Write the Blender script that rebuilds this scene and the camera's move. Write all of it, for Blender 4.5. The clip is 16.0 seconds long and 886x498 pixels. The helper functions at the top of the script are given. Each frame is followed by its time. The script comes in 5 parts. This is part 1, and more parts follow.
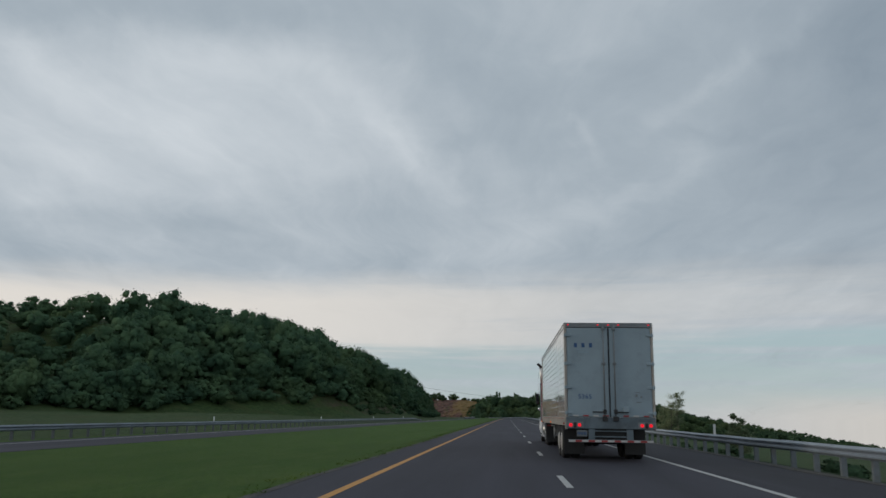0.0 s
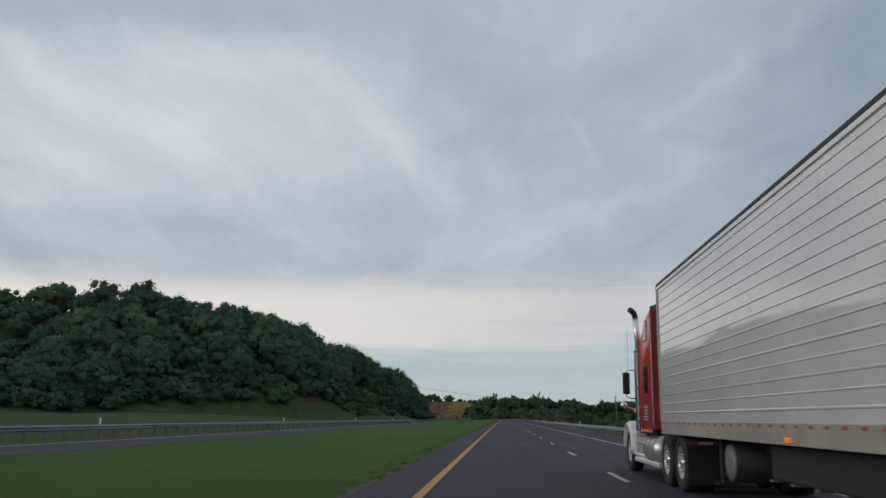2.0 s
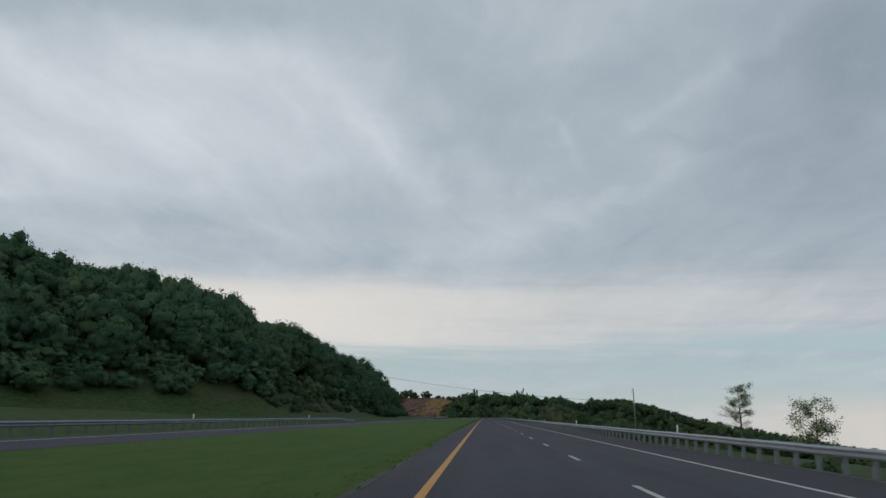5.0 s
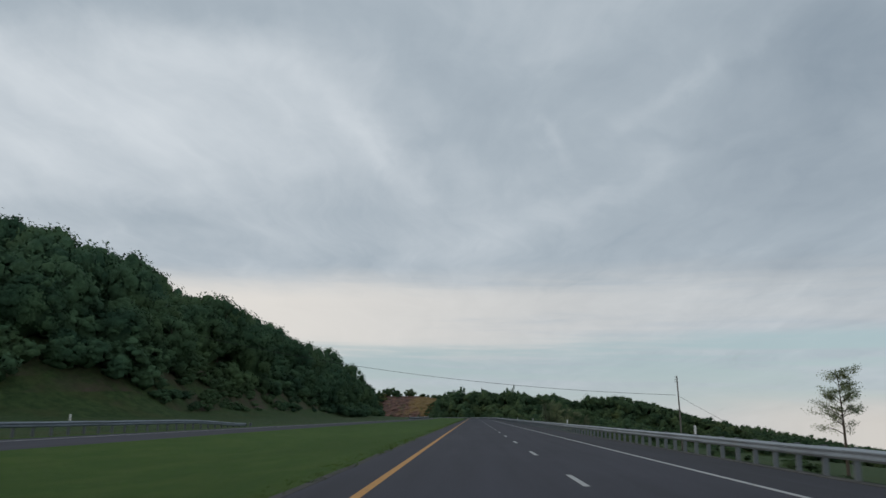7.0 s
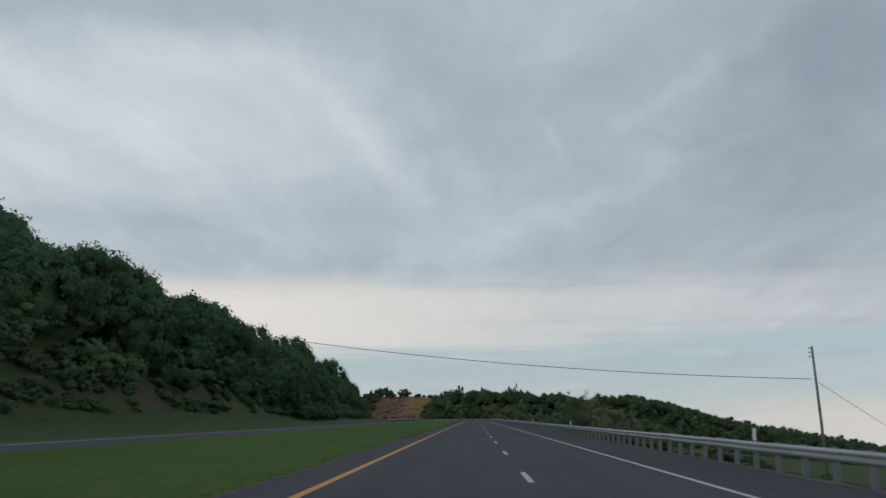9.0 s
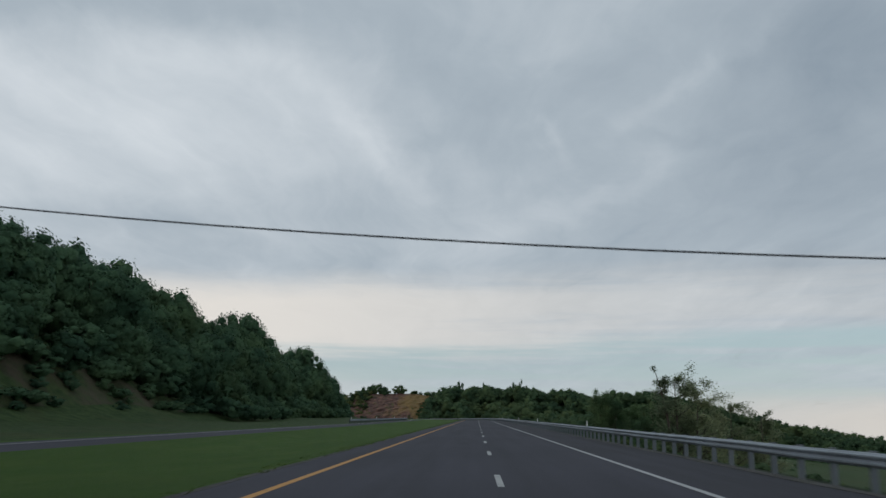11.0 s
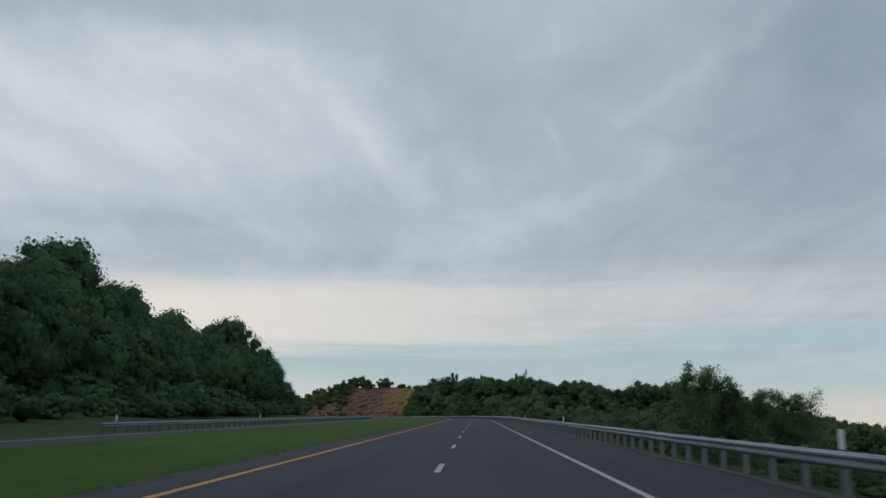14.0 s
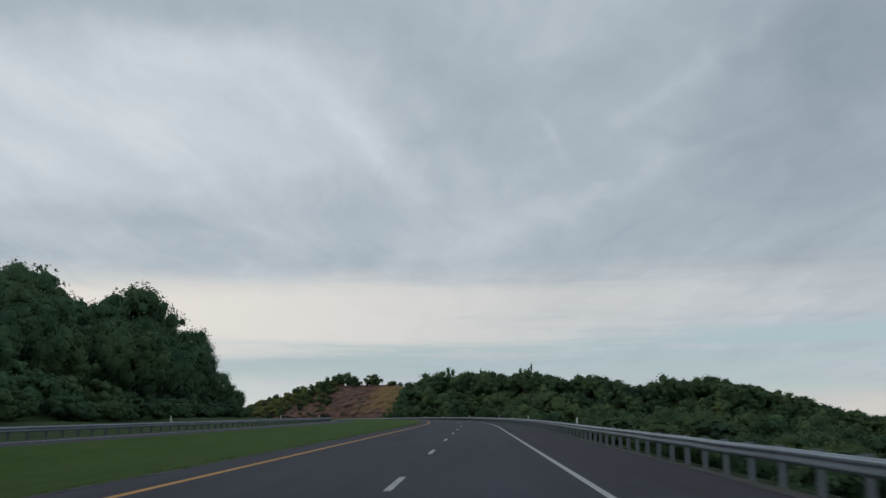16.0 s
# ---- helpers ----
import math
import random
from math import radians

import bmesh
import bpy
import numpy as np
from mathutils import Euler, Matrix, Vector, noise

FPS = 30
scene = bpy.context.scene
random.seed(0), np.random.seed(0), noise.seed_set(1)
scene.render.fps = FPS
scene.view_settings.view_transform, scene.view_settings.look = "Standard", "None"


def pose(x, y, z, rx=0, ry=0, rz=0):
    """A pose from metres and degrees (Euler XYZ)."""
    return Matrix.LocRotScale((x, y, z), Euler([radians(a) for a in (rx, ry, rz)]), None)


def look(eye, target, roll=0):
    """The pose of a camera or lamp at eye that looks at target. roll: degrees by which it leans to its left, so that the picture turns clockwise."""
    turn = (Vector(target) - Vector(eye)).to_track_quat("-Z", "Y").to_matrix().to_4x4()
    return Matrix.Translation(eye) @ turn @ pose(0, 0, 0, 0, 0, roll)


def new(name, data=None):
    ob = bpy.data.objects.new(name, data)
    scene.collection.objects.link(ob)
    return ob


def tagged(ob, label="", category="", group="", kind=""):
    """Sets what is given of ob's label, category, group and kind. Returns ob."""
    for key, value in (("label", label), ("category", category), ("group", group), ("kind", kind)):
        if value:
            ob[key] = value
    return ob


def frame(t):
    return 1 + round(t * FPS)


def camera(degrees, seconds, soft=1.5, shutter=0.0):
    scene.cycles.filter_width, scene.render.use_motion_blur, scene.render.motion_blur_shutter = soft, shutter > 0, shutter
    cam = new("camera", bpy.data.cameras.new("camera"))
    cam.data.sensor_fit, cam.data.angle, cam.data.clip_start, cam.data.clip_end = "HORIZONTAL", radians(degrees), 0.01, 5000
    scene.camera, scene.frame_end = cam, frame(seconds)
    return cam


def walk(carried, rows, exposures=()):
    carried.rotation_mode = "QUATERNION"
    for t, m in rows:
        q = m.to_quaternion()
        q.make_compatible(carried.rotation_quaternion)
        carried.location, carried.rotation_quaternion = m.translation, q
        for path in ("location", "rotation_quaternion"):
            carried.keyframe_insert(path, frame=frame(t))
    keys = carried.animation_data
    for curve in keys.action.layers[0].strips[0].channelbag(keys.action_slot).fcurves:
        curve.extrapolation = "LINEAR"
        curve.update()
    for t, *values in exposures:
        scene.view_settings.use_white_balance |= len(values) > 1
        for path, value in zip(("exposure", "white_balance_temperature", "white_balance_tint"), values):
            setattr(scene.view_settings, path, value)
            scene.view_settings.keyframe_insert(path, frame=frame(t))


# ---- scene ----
# The car's way: seconds, metres across and along the road, degrees of yaw, pitch and roll.
cam = camera(58.0, 16.0, soft=1.5, shutter=0.25)
EYE = 1.27
ROWS = [
    (0.0, -1.14, 65.80, 4.50, 11.75, 0.76),
    (0.5, -1.55, 71.20, 4.59, 11.80, 0.81),
    (1.0, -2.01, 76.70, 4.53, 11.91, 0.87),
    (1.5, -2.33, 82.16, 4.42, 11.88, 0.92),
    (2.0, -2.58, 87.90, 4.23, 11.87, 0.97),
    (2.5, -2.79, 93.10, 3.99, 11.83, 1.01),
    (3.0, -2.96, 98.60, 3.78, 11.90, 1.05),
    (3.5, -3.02, 107.89, 3.57, 11.77, 1.20),
    (4.0, -3.06, 122.64, 3.34, 11.72, 1.33),
    (6.5, -2.12, 196.72, 2.31, 11.79, 1.21),
    (7.0, -1.88, 211.59, 2.09, 11.74, 1.15),
    (7.5, -1.54, 226.58, 2.07, 11.83, 1.09),
    (8.0, -1.20, 241.59, 2.02, 11.85, 0.96),
    (8.5, -0.93, 256.62, 1.97, 11.75, 0.81),
    (9.0, -0.66, 271.67, 2.03, 11.85, 0.74),
    (11.5, 0.56, 349.72, 2.18, 11.77, 0.73),
    (12.0, 0.82, 365.39, 2.19, 11.76, 0.73),
    (12.5, 1.12, 381.08, 2.14, 11.71, 0.72),
    (13.0, 1.47, 397.02, 2.10, 11.66, 0.66),
    (13.5, 1.82, 412.99, 2.05, 11.55, 0.59),
    (14.0, 2.14, 428.98, 2.04, 11.57, 0.57),
    (14.5, 2.44, 444.98, 2.05, 11.53, 0.58),
    (15.0, 2.69, 461.35, 1.98, 11.50, 0.64),
    (15.5, 2.95, 477.73, 1.98, 11.55, 0.50),
    (16.0, 3.21, 494.14, 1.99, 11.59, 0.34),
]
walk(cam, [(t, pose(x, y, EYE, 90 + pitch, 0, yaw) @ pose(0, 0, 0, 0, 0, roll)) for t, x, y, yaw, pitch, roll in ROWS],
     exposures=[(0.0, -0.10), (1.0, -0.08), (2.5, 0.0), (3.5, -0.03), (16.0, -0.02)])

# ---- world and sun ----
world = bpy.data.worlds.new("evening_sky")
scene.world = world
world.use_nodes = True


class Nodes:
    """Short hand for building a node tree."""

    def __init__(self, tree):
        self.tree = tree

    def add(self, kind, inputs=()):
        node = self.tree.nodes.new(kind)
        for key, value in dict(inputs).items():
            self.put(node.inputs[key], value)
        return node

    def put(self, socket, value):
        if isinstance(value, bpy.types.NodeSocket):
            self.tree.links.new(value, socket)
        else:
            socket.default_value = value

    def math(self, op, a, b=0.0, c=0.0, clamp=False):
        node = self.add("ShaderNodeMath", {0: a, 1: b, 2: c})
        node.operation, node.use_clamp = op, clamp
        return node.outputs[0]

    def span(self, value, lo, hi, to_lo=0.0, to_hi=1.0):
        node = self.add("ShaderNodeMapRange", {0: value, 1: lo, 2: hi, 3: to_lo, 4: to_hi})
        node.interpolation_type = "SMOOTHSTEP"
        return node.outputs[0]

    def noise(self, vector, scale, detail=4.0, rough=0.55, warp=0.0):
        return self.add("ShaderNodeTexNoise", {"Vector": vector, "Scale": scale, "Detail": detail, "Roughness": rough, "Distortion": warp}).outputs[0]

    def mix(self, fac, a, b, blend="MIX"):
        node = self.add("ShaderNodeMix", {0: fac})
        node.data_type, node.blend_type = "RGBA", blend
        self.put(node.inputs[6], a)
        self.put(node.inputs[7], b)
        return node.outputs[2]

    def vec(self, op, a, b=(0, 0, 0)):
        node = self.add("ShaderNodeVectorMath", {0: a, 1: b})
        node.operation = op
        return node.outputs[0]


def lin(r, g, b):
    """A display colour (0 to 255) as linear light."""
    return tuple((c / 255 / 12.92 if c < 10.3 else ((c / 255 + 0.055) / 1.055) ** 2.4) for c in (r, g, b)) + (1.0,)


def build_sky():
    n = Nodes(world.node_tree)
    world.node_tree.nodes.clear()
    ways = n.add("ShaderNodeTexCoord").outputs["Generated"]
    sep = n.add("ShaderNodeSeparateXYZ", {0: ways})
    x, y, z = sep.outputs
    flat = n.math("SQRT", n.math("ADD", n.math("MULTIPLY", x, x), n.math("MULTIPLY", y, y)))
    up = n.math("ARCTAN2", z, flat)           # elevation, radians
    side = n.math("ARCTAN2", x, y)            # azimuth from the road's direction, to the right
    dome = n.add("ShaderNodeTexSky")
    dome.sky_type, dome.sun_disc = "NISHITA", False
    dome.sun_elevation, dome.sun_rotation = radians(14), radians(-100)
    dome.air_density, dome.dust_density, dome.ozone_density = 1.0, 1.5, 1.0
    sky = dome.outputs[0]
    blue = n.vec("MULTIPLY", sky, (0.09, 0.095, 0.10))
    # cloud deck: a high flat layer, seen in perspective, with fibres that run along the road's direction
    lift = n.math("ADD", n.math("MAXIMUM", z, 0.0), 0.11)
    deck = n.add("ShaderNodeCombineXYZ", {0: n.math("DIVIDE", x, lift), 1: n.math("DIVIDE", y, lift), 2: 0.0}).outputs[0]
    wobble = n.add("ShaderNodeTexNoise", {"Vector": deck, "Scale": 0.7, "Detail": 4.0}).outputs[1]
    bent = n.vec("ADD", deck, n.vec("MULTIPLY", n.vec("SUBTRACT", wobble, (0.5, 0.5, 0.5)), (0.9, 0.9, 0.0)))
    fibre = n.vec("MULTIPLY", bent, (1.0, 0.20, 1.0))
    streaks = n.noise(fibre, 2.3, 4.0, 0.55, 0.4)
    wisps = n.noise(n.vec("MULTIPLY", bent, (1.0, 0.32, 1.0)), 6.5, 7.0, 0.62, 0.5)
    puffs = n.noise(bent, 1.1, 5.0, 0.55, 0.6)
    billows = n.noise(n.add("ShaderNodeCombineXYZ", {0: side, 1: n.math("MULTIPLY", up, 2.2), 2: 5.0}).outputs[0], 6.0, 7.0, 0.58, 0.5)

    def bulge(u0, v0, wu, wv, tilt):
        """A soft stretch of thicker or thinner cloud; its rim follows the wobble of the deck."""
        c, s = math.cos(tilt), math.sin(tilt)
        du, dv = n.math("SUBTRACT", loose_side, u0), n.math("SUBTRACT", loose_up, v0)
        p = n.math("DIVIDE", n.math("ADD", n.math("MULTIPLY", du, c), n.math("MULTIPLY", dv, s)), wu)
        q = n.math("DIVIDE", n.math("SUBTRACT", n.math("MULTIPLY", dv, c), n.math("MULTIPLY", du, s)), wv)
        return n.math("EXPONENT", n.math("MULTIPLY", n.math("ADD", n.math("MULTIPLY", p, p), n.math("MULTIPLY", q, q)), -1.0))

    sway = n.add("ShaderNodeTexNoise", {"Vector": n.add("ShaderNodeCombineXYZ", {0: side, 1: up, 2: 2.0}).outputs[0], "Scale": 9.0, "Detail": 5.0, "Roughness": 0.6}).outputs[1]
    sway = n.add("ShaderNodeSeparateXYZ", {0: n.vec("SUBTRACT", sway, (0.5, 0.5, 0.5))}).outputs
    loose_side, loose_up = n.math("MULTIPLY_ADD", sway[0], 0.10, side), n.math("MULTIPLY_ADD", sway[1], 0.06, up)
    thin = n.math("ADD", n.math("MULTIPLY", n.math("SUBTRACT", streaks, 0.5), 0.34), n.math("MULTIPLY", n.math("SUBTRACT", puffs, 0.5), 0.22))
    thin = n.math("MULTIPLY_ADD", n.math("SUBTRACT", wisps, 0.5), 0.26, thin)
    thin = n.math("MULTIPLY_ADD", n.math("SUBTRACT", billows, 0.5), 0.24, thin)
    # thin bright cloud on the left, a dim bank over the middle, veils that climb towards the right
    for amount, args in ((0.3, (-0.441, 0.340, 0.306, 0.089, 0.040)), (0.16, (-0.562, 0.363, 0.095, 0.024, -0.260)), (0.13, (-0.327, 0.428, 0.117, 0.024, -0.050)),
                         (0.1, (-0.185, 0.375, 0.124, 0.021, -0.650)), (0.09, (-0.101, 0.310, 0.095, 0.015, -0.610)), (-0.15, (-0.021, 0.408, 0.167, 0.062, -0.570)),
                         (-0.16, (-0.518, 0.450, 0.306, 0.031, 0.180)), (0.1, (-0.497, 0.274, 0.146, 0.021, -0.230)), (0.14, (-0.572, 0.237, 0.044, 0.027, 0.150)),
                         (-0.06, (-0.398, 0.228, 0.218, 0.014, 0.090)), (-0.05, (-0.361, 0.183, 0.328, 0.019, 0.030)), (0.08, (-0.011, 0.213, 0.218, 0.018, 0.310)),
                         (0.055, (0.203, 0.280, 0.160, 0.014, 0.320)), (0.12, (0.310, 0.416, 0.124, 0.014, 0.530)), (0.1, (0.105, 0.345, 0.036, 0.012, -1.040)),
                         (-0.09, (0.259, 0.327, 0.080, 0.011, -0.170)), (-0.19, (0.395, 0.253, 0.182, 0.082, -0.100)), (-0.08, (0.172, 0.429, 0.131, 0.031, 0.410)),
                         # the first entry here paints the lens's corner darkening into the upper right sky
                         (-0.38, (0.449, 0.414, 0.146, 0.117, -0.190)), (-0.1, (0.360, 0.178, 0.182, 0.016, -0.000))):
        thin = n.math("MULTIPLY_ADD", bulge(*args), amount, thin)
    shade = n.add("ShaderNodeValToRGB", {0: n.math("ADD", thin, 0.515, clamp=True)})
    ramp = shade.color_ramp
    ramp.elements[0].position, ramp.elements[0].color = 0.05, lin(141, 155, 168)
    ramp.elements[1].position, ramp.elements[1].color = 0.95, lin(213, 220, 226)
    mid = ramp.elements.new(0.45)
    mid.color = lin(169, 181, 191)
    clouds = shade.outputs[0]
    # paler, warmer cloud towards the skyline, with clear pale blue gaps in it
    low = n.noise(n.add("ShaderNodeCombineXYZ", {0: side, 1: n.math("MULTIPLY", up, 7.0), 2: 0.0}).outputs[0], 2.6, 6.0, 0.6, 0.5)
    thread = n.noise(n.add("ShaderNodeCombineXYZ", {0: side, 1: n.math("MULTIPLY", up, 16.0), 2: 3.0}).outputs[0], 2.2, 5.0, 0.6, 0.3)
    rise = n.math("ADD", up, n.math("MULTIPLY", n.math("SUBTRACT", low, 0.5), 0.05))
    rise = n.math("MULTIPLY_ADD", side, -0.03, rise)
    leftness = n.span(side, -0.5, 0.45, 1.0, 0.0)
    glow = n.math("MULTIPLY", n.math("MULTIPLY", n.span(rise, 0.190, 0.140), n.span(rise, 0.055, 0.09)), n.math("MULTIPLY_ADD", leftness, 0.70, 0.22))
    glow = n.math("MULTIPLY", glow, n.span(n.math("MULTIPLY_ADD", leftness, 0.22, thread), 0.34, 0.62, 0.30, 1.0))
    col = n.mix(glow, clouds, lin(233, 227, 219))
    veil = n.math("MULTIPLY", n.math("MULTIPLY", n.span(rise, 0.100, 0.075), n.span(rise, -0.02, 0.02)), n.span(thread, 0.62, 0.42, 0.2, 0.85))
    col = n.mix(veil, col, n.mix(0.3, lin(180, 203, 211), blue))
    pink = n.math("MULTIPLY", n.span(rise, 0.034, -0.015), n.span(side, 0.05, 0.5, 0.1, 0.7))
    col = n.mix(pink, col, lin(218, 208, 196))
    pale = n.math("MULTIPLY", n.span(rise, 0.075, 0.015), n.span(side, -0.02, -0.34, 0.15, 0.75))
    col = n.mix(pale, col, lin(226, 226, 221))
    # the deck opens a little to the blue
    col = n.mix(n.math("MULTIPLY", n.span(streaks, 0.36, 0.22), 0.35), col, blue)
    # below the skyline: dim earth tone
    col = n.mix(n.span(up, -0.06, -0.12), col, lin(90, 95, 88))
    back = n.add("ShaderNodeBackground", {0: col, 1: 1.0})
    n.add("ShaderNodeOutputWorld", {0: back.outputs[0]})


build_sky()
sun = new("sun", bpy.data.lights.new("sun", "SUN"))
sun.data.energy, sun.data.angle, sun.data.color = 0.8, radians(16), (1.0, 0.86, 0.70)
sun.matrix_world = look((0, 0, 60), (98, 17, 35))


# ---- materials ----
def material(name, base, rough=0.7, metal=0.0, grain=0.0, grain_scale=8.0, blotch=0.0, blotch_scale=0.6, bump=0.0, bump_scale=40.0, dirt=None, dirt_scale=1.2, space="Object"):
    """A plain surface with two scales of variation, some dirt and fine relief."""
    mat = bpy.data.materials.new(name)
    mat.use_nodes = True
    n = Nodes(mat.node_tree)
    p = mat.node_tree.nodes["Principled BSDF"]
    where = n.add("ShaderNodeTexCoord").outputs[space]
    col = tuple(base) + (1.0,)
    if grain:
        col = n.mix(n.math("MULTIPLY", n.noise(where, grain_scale, 5.0, 0.65), 1.0), tuple(c * (1 - grain) for c in base) + (1.0,), tuple(min(1, c * (1 + grain)) for c in base) + (1.0,))
    if blotch:
        f = n.span(n.noise(where, blotch_scale, 4.0), 0.35, 0.65, 1 - blotch, 1 + blotch)
        col = n.mix(1.0, col, n.add("ShaderNodeCombineColor", {0: f, 1: f, 2: f}).outputs[0], "MULTIPLY")
    if dirt:
        col = n.mix(n.span(n.noise(where, dirt_scale, 6.0, 0.7), 0.5, 0.72, 0.0, 0.75), col, tuple(dirt) + (1.0,))
    n.put(p.inputs["Base Color"], col)
    p.inputs["Roughness"].default_value, p.inputs["Metallic"].default_value = rough, metal
    if bump:
        b = n.add("ShaderNodeBump", {"Height": n.noise(where, bump_scale, 5.0, 0.6), "Strength": bump, "Distance": 0.05})
        n.put(p.inputs["Normal"], b.outputs[0])
    return mat


def asphalt_material(name="asphalt", base=0.035):
    mat = bpy.data.materials.new(name)
    mat.use_nodes = True
    n = Nodes(mat.node_tree)
    p = mat.node_tree.nodes["Principled BSDF"]
    where = n.add("ShaderNodeTexCoord").outputs["Object"]
    fine = n.noise(where, 30.0, 4.0, 0.7)
    along = n.add("ShaderNodeMapping", {"Vector": where, "Scale": (1.0, 0.04, 1.0)}).outputs[0]
    tracks = n.noise(along, 1.1, 4.0, 0.6)
    patches = n.noise(where, 0.12, 3.0)
    v = n.math("MULTIPLY_ADD", n.math("SUBTRACT", fine, 0.5), 0.020, base)
    v = n.math("MULTIPLY_ADD", n.math("SUBTRACT", tracks, 0.5), 0.036, v)
    v = n.math("MULTIPLY_ADD", n.math("SUBTRACT", patches, 0.5), 0.02, v)
    col = n.add("ShaderNodeCombineColor", {0: n.math("MULTIPLY", v, 1.0), 1: v, 2: n.math("MULTIPLY", v, 1.38)}).outputs[0]
    n.put(p.inputs["Base Color"], col)
    p.inputs["Roughness"].default_value = 0.85
    p.inputs["Specular IOR Level"].default_value = 0.28
    n.put(p.inputs["Normal"], n.add("ShaderNodeBump", {"Height": fine, "Strength": 0.4, "Distance": 0.01}).outputs[0])
    return mat


def grass_material():
    """Mown and rough grass, with bare reddish earth where the bank is steep."""
    mat = bpy.data.materials.new("grass_and_earth")
    mat.use_nodes = True
    n = Nodes(mat.node_tree)
    p = mat.node_tree.nodes["Principled BSDF"]
    where = n.add("ShaderNodeTexCoord").outputs["Object"]
    along = n.add("ShaderNodeMapping", {"Vector": where, "Scale": (1.0, 0.3, 1.0)}).outputs[0]
    blades = n.noise(where, 9.0, 6.0, 0.75)
    tufts = n.noise(along, 0.9, 5.0, 0.65)
    fields = n.noise(along, 0.09, 4.0, 0.6)
    col = n.mix(n.span(blades, 0.25, 0.75), (0.019, 0.047, 0.008, 1), (0.071, 0.148, 0.022, 1))
    col = n.mix(n.span(tufts, 0.35, 0.72, 0.0, 0.55), col, (0.086, 0.128, 0.028, 1))
    col = n.mix(n.span(fields, 0.40, 0.65, 0.0, 0.5), col, (0.038, 0.080, 0.011, 1))
    # unmown weeds, darker and browner, beyond both guard rails
    across = n.add("ShaderNodeAttribute")
    across.attribute_name = "across"
    wild = n.math("MAXIMUM", n.span(across.outputs["Fac"], -25.5, -27.0), n.span(across.outputs["Fac"], 6.9, 7.5))
    weeds = n.mix(n.span(n.noise(where, 0.8, 6.0, 0.7), 0.3, 0.7), (0.022, 0.045, 0.015, 1), (0.056, 0.090, 0.031, 1))
    weeds = n.mix(n.span(n.noise(where, 0.13, 4.0, 0.6), 0.46, 0.68, 0.0, 0.5), weeds, (0.060, 0.066, 0.026, 1))
    brambles = n.mix(n.span(n.noise(where, 0.6, 6.0, 0.7), 0.3, 0.7), (0.012, 0.024, 0.009, 1), (0.034, 0.054, 0.020, 1))
    weeds = n.mix(n.math("MULTIPLY", n.span(across.outputs["Fac"], 5.0, 7.0), n.span(across.outputs["Fac"], 60.0, 26.0)), weeds, brambles)
    col = n.mix(wild, col, weeds)
    steep = n.add("ShaderNodeSeparateXYZ", {0: n.add("ShaderNodeNewGeometry").outputs["True Normal"]}).outputs[2]
    bare = n.math("MULTIPLY", n.span(steep, 0.88, 0.76), n.span(n.noise(where, 0.12, 6.0, 0.7), 0.36, 0.62, 0.0, 0.85))
    earth = n.mix(n.noise(where, 1.4, 6.0, 0.7), (0.056, 0.043, 0.034, 1), (0.105, 0.080, 0.063, 1))
    col = n.mix(bare, col, earth)
    n.put(p.inputs["Base Color"], col)
    p.inputs["Roughness"].default_value = 0.9
    p.inputs["Specular IOR Level"].default_value = 0.15
    n.put(p.inputs["Normal"], n.add("ShaderNodeBump", {"Height": blades, "Strength": 0.8, "Distance": 0.12}).outputs[0])
    return mat


def leaf_material(name, dark, light, warm, wide=0.07, glow_through=0.35):
    """Leaves: each one its own green, with yellower and darker stands among the trees."""
    mat = bpy.data.materials.new(name)
    mat.use_nodes = True
    n = Nodes(mat.node_tree)
    p = mat.node_tree.nodes["Principled BSDF"]
    place = n.add("ShaderNodeNewGeometry").outputs
    island, where = place["Random Per Island"], place["Position"]
    stand = n.noise(where, wide, 3.0, 0.6)
    each = n.noise(where, 0.16, 2.0, 0.5)
    col = n.mix(n.math("MULTIPLY_ADD", island, 0.22, 0.39), tuple(dark) + (1,), tuple(light) + (1,))
    tone = n.span(each, 0.3, 0.7, 0.70, 1.30)
    col = n.mix(1.0, col, n.add("ShaderNodeCombineColor", {0: n.math("POWER", tone, 1.3), 1: tone, 2: n.math("POWER", tone, 0.8)}).outputs[0], "MULTIPLY")
    col = n.mix(n.span(stand, 0.45, 0.68, 0.0, 0.65), col, tuple(warm) + (1,))
    # leaf by leaf mottling
    speck = n.noise(where, 2.6, 4.0, 0.75)
    mottle = n.span(speck, 0.30, 0.70, 0.80, 1.20)
    col = n.mix(1.0, col, n.add("ShaderNodeCombineColor", {0: mottle, 1: mottle, 2: mottle}).outputs[0], "MULTIPLY")
    n.put(p.inputs["Base Color"], col)
    p.inputs["Roughness"].default_value = 0.85
    p.inputs["Specular IOR Level"].default_value = 0.08
    thin = n.add("ShaderNodeBsdfTranslucent", {0: col})
    both = n.add("ShaderNodeMixShader", {0: glow_through, 1: p.outputs[0], 2: thin.outputs[0]})
    n.put(mat.node_tree.nodes["Material Output"].inputs[0], both.outputs[0])
    return mat


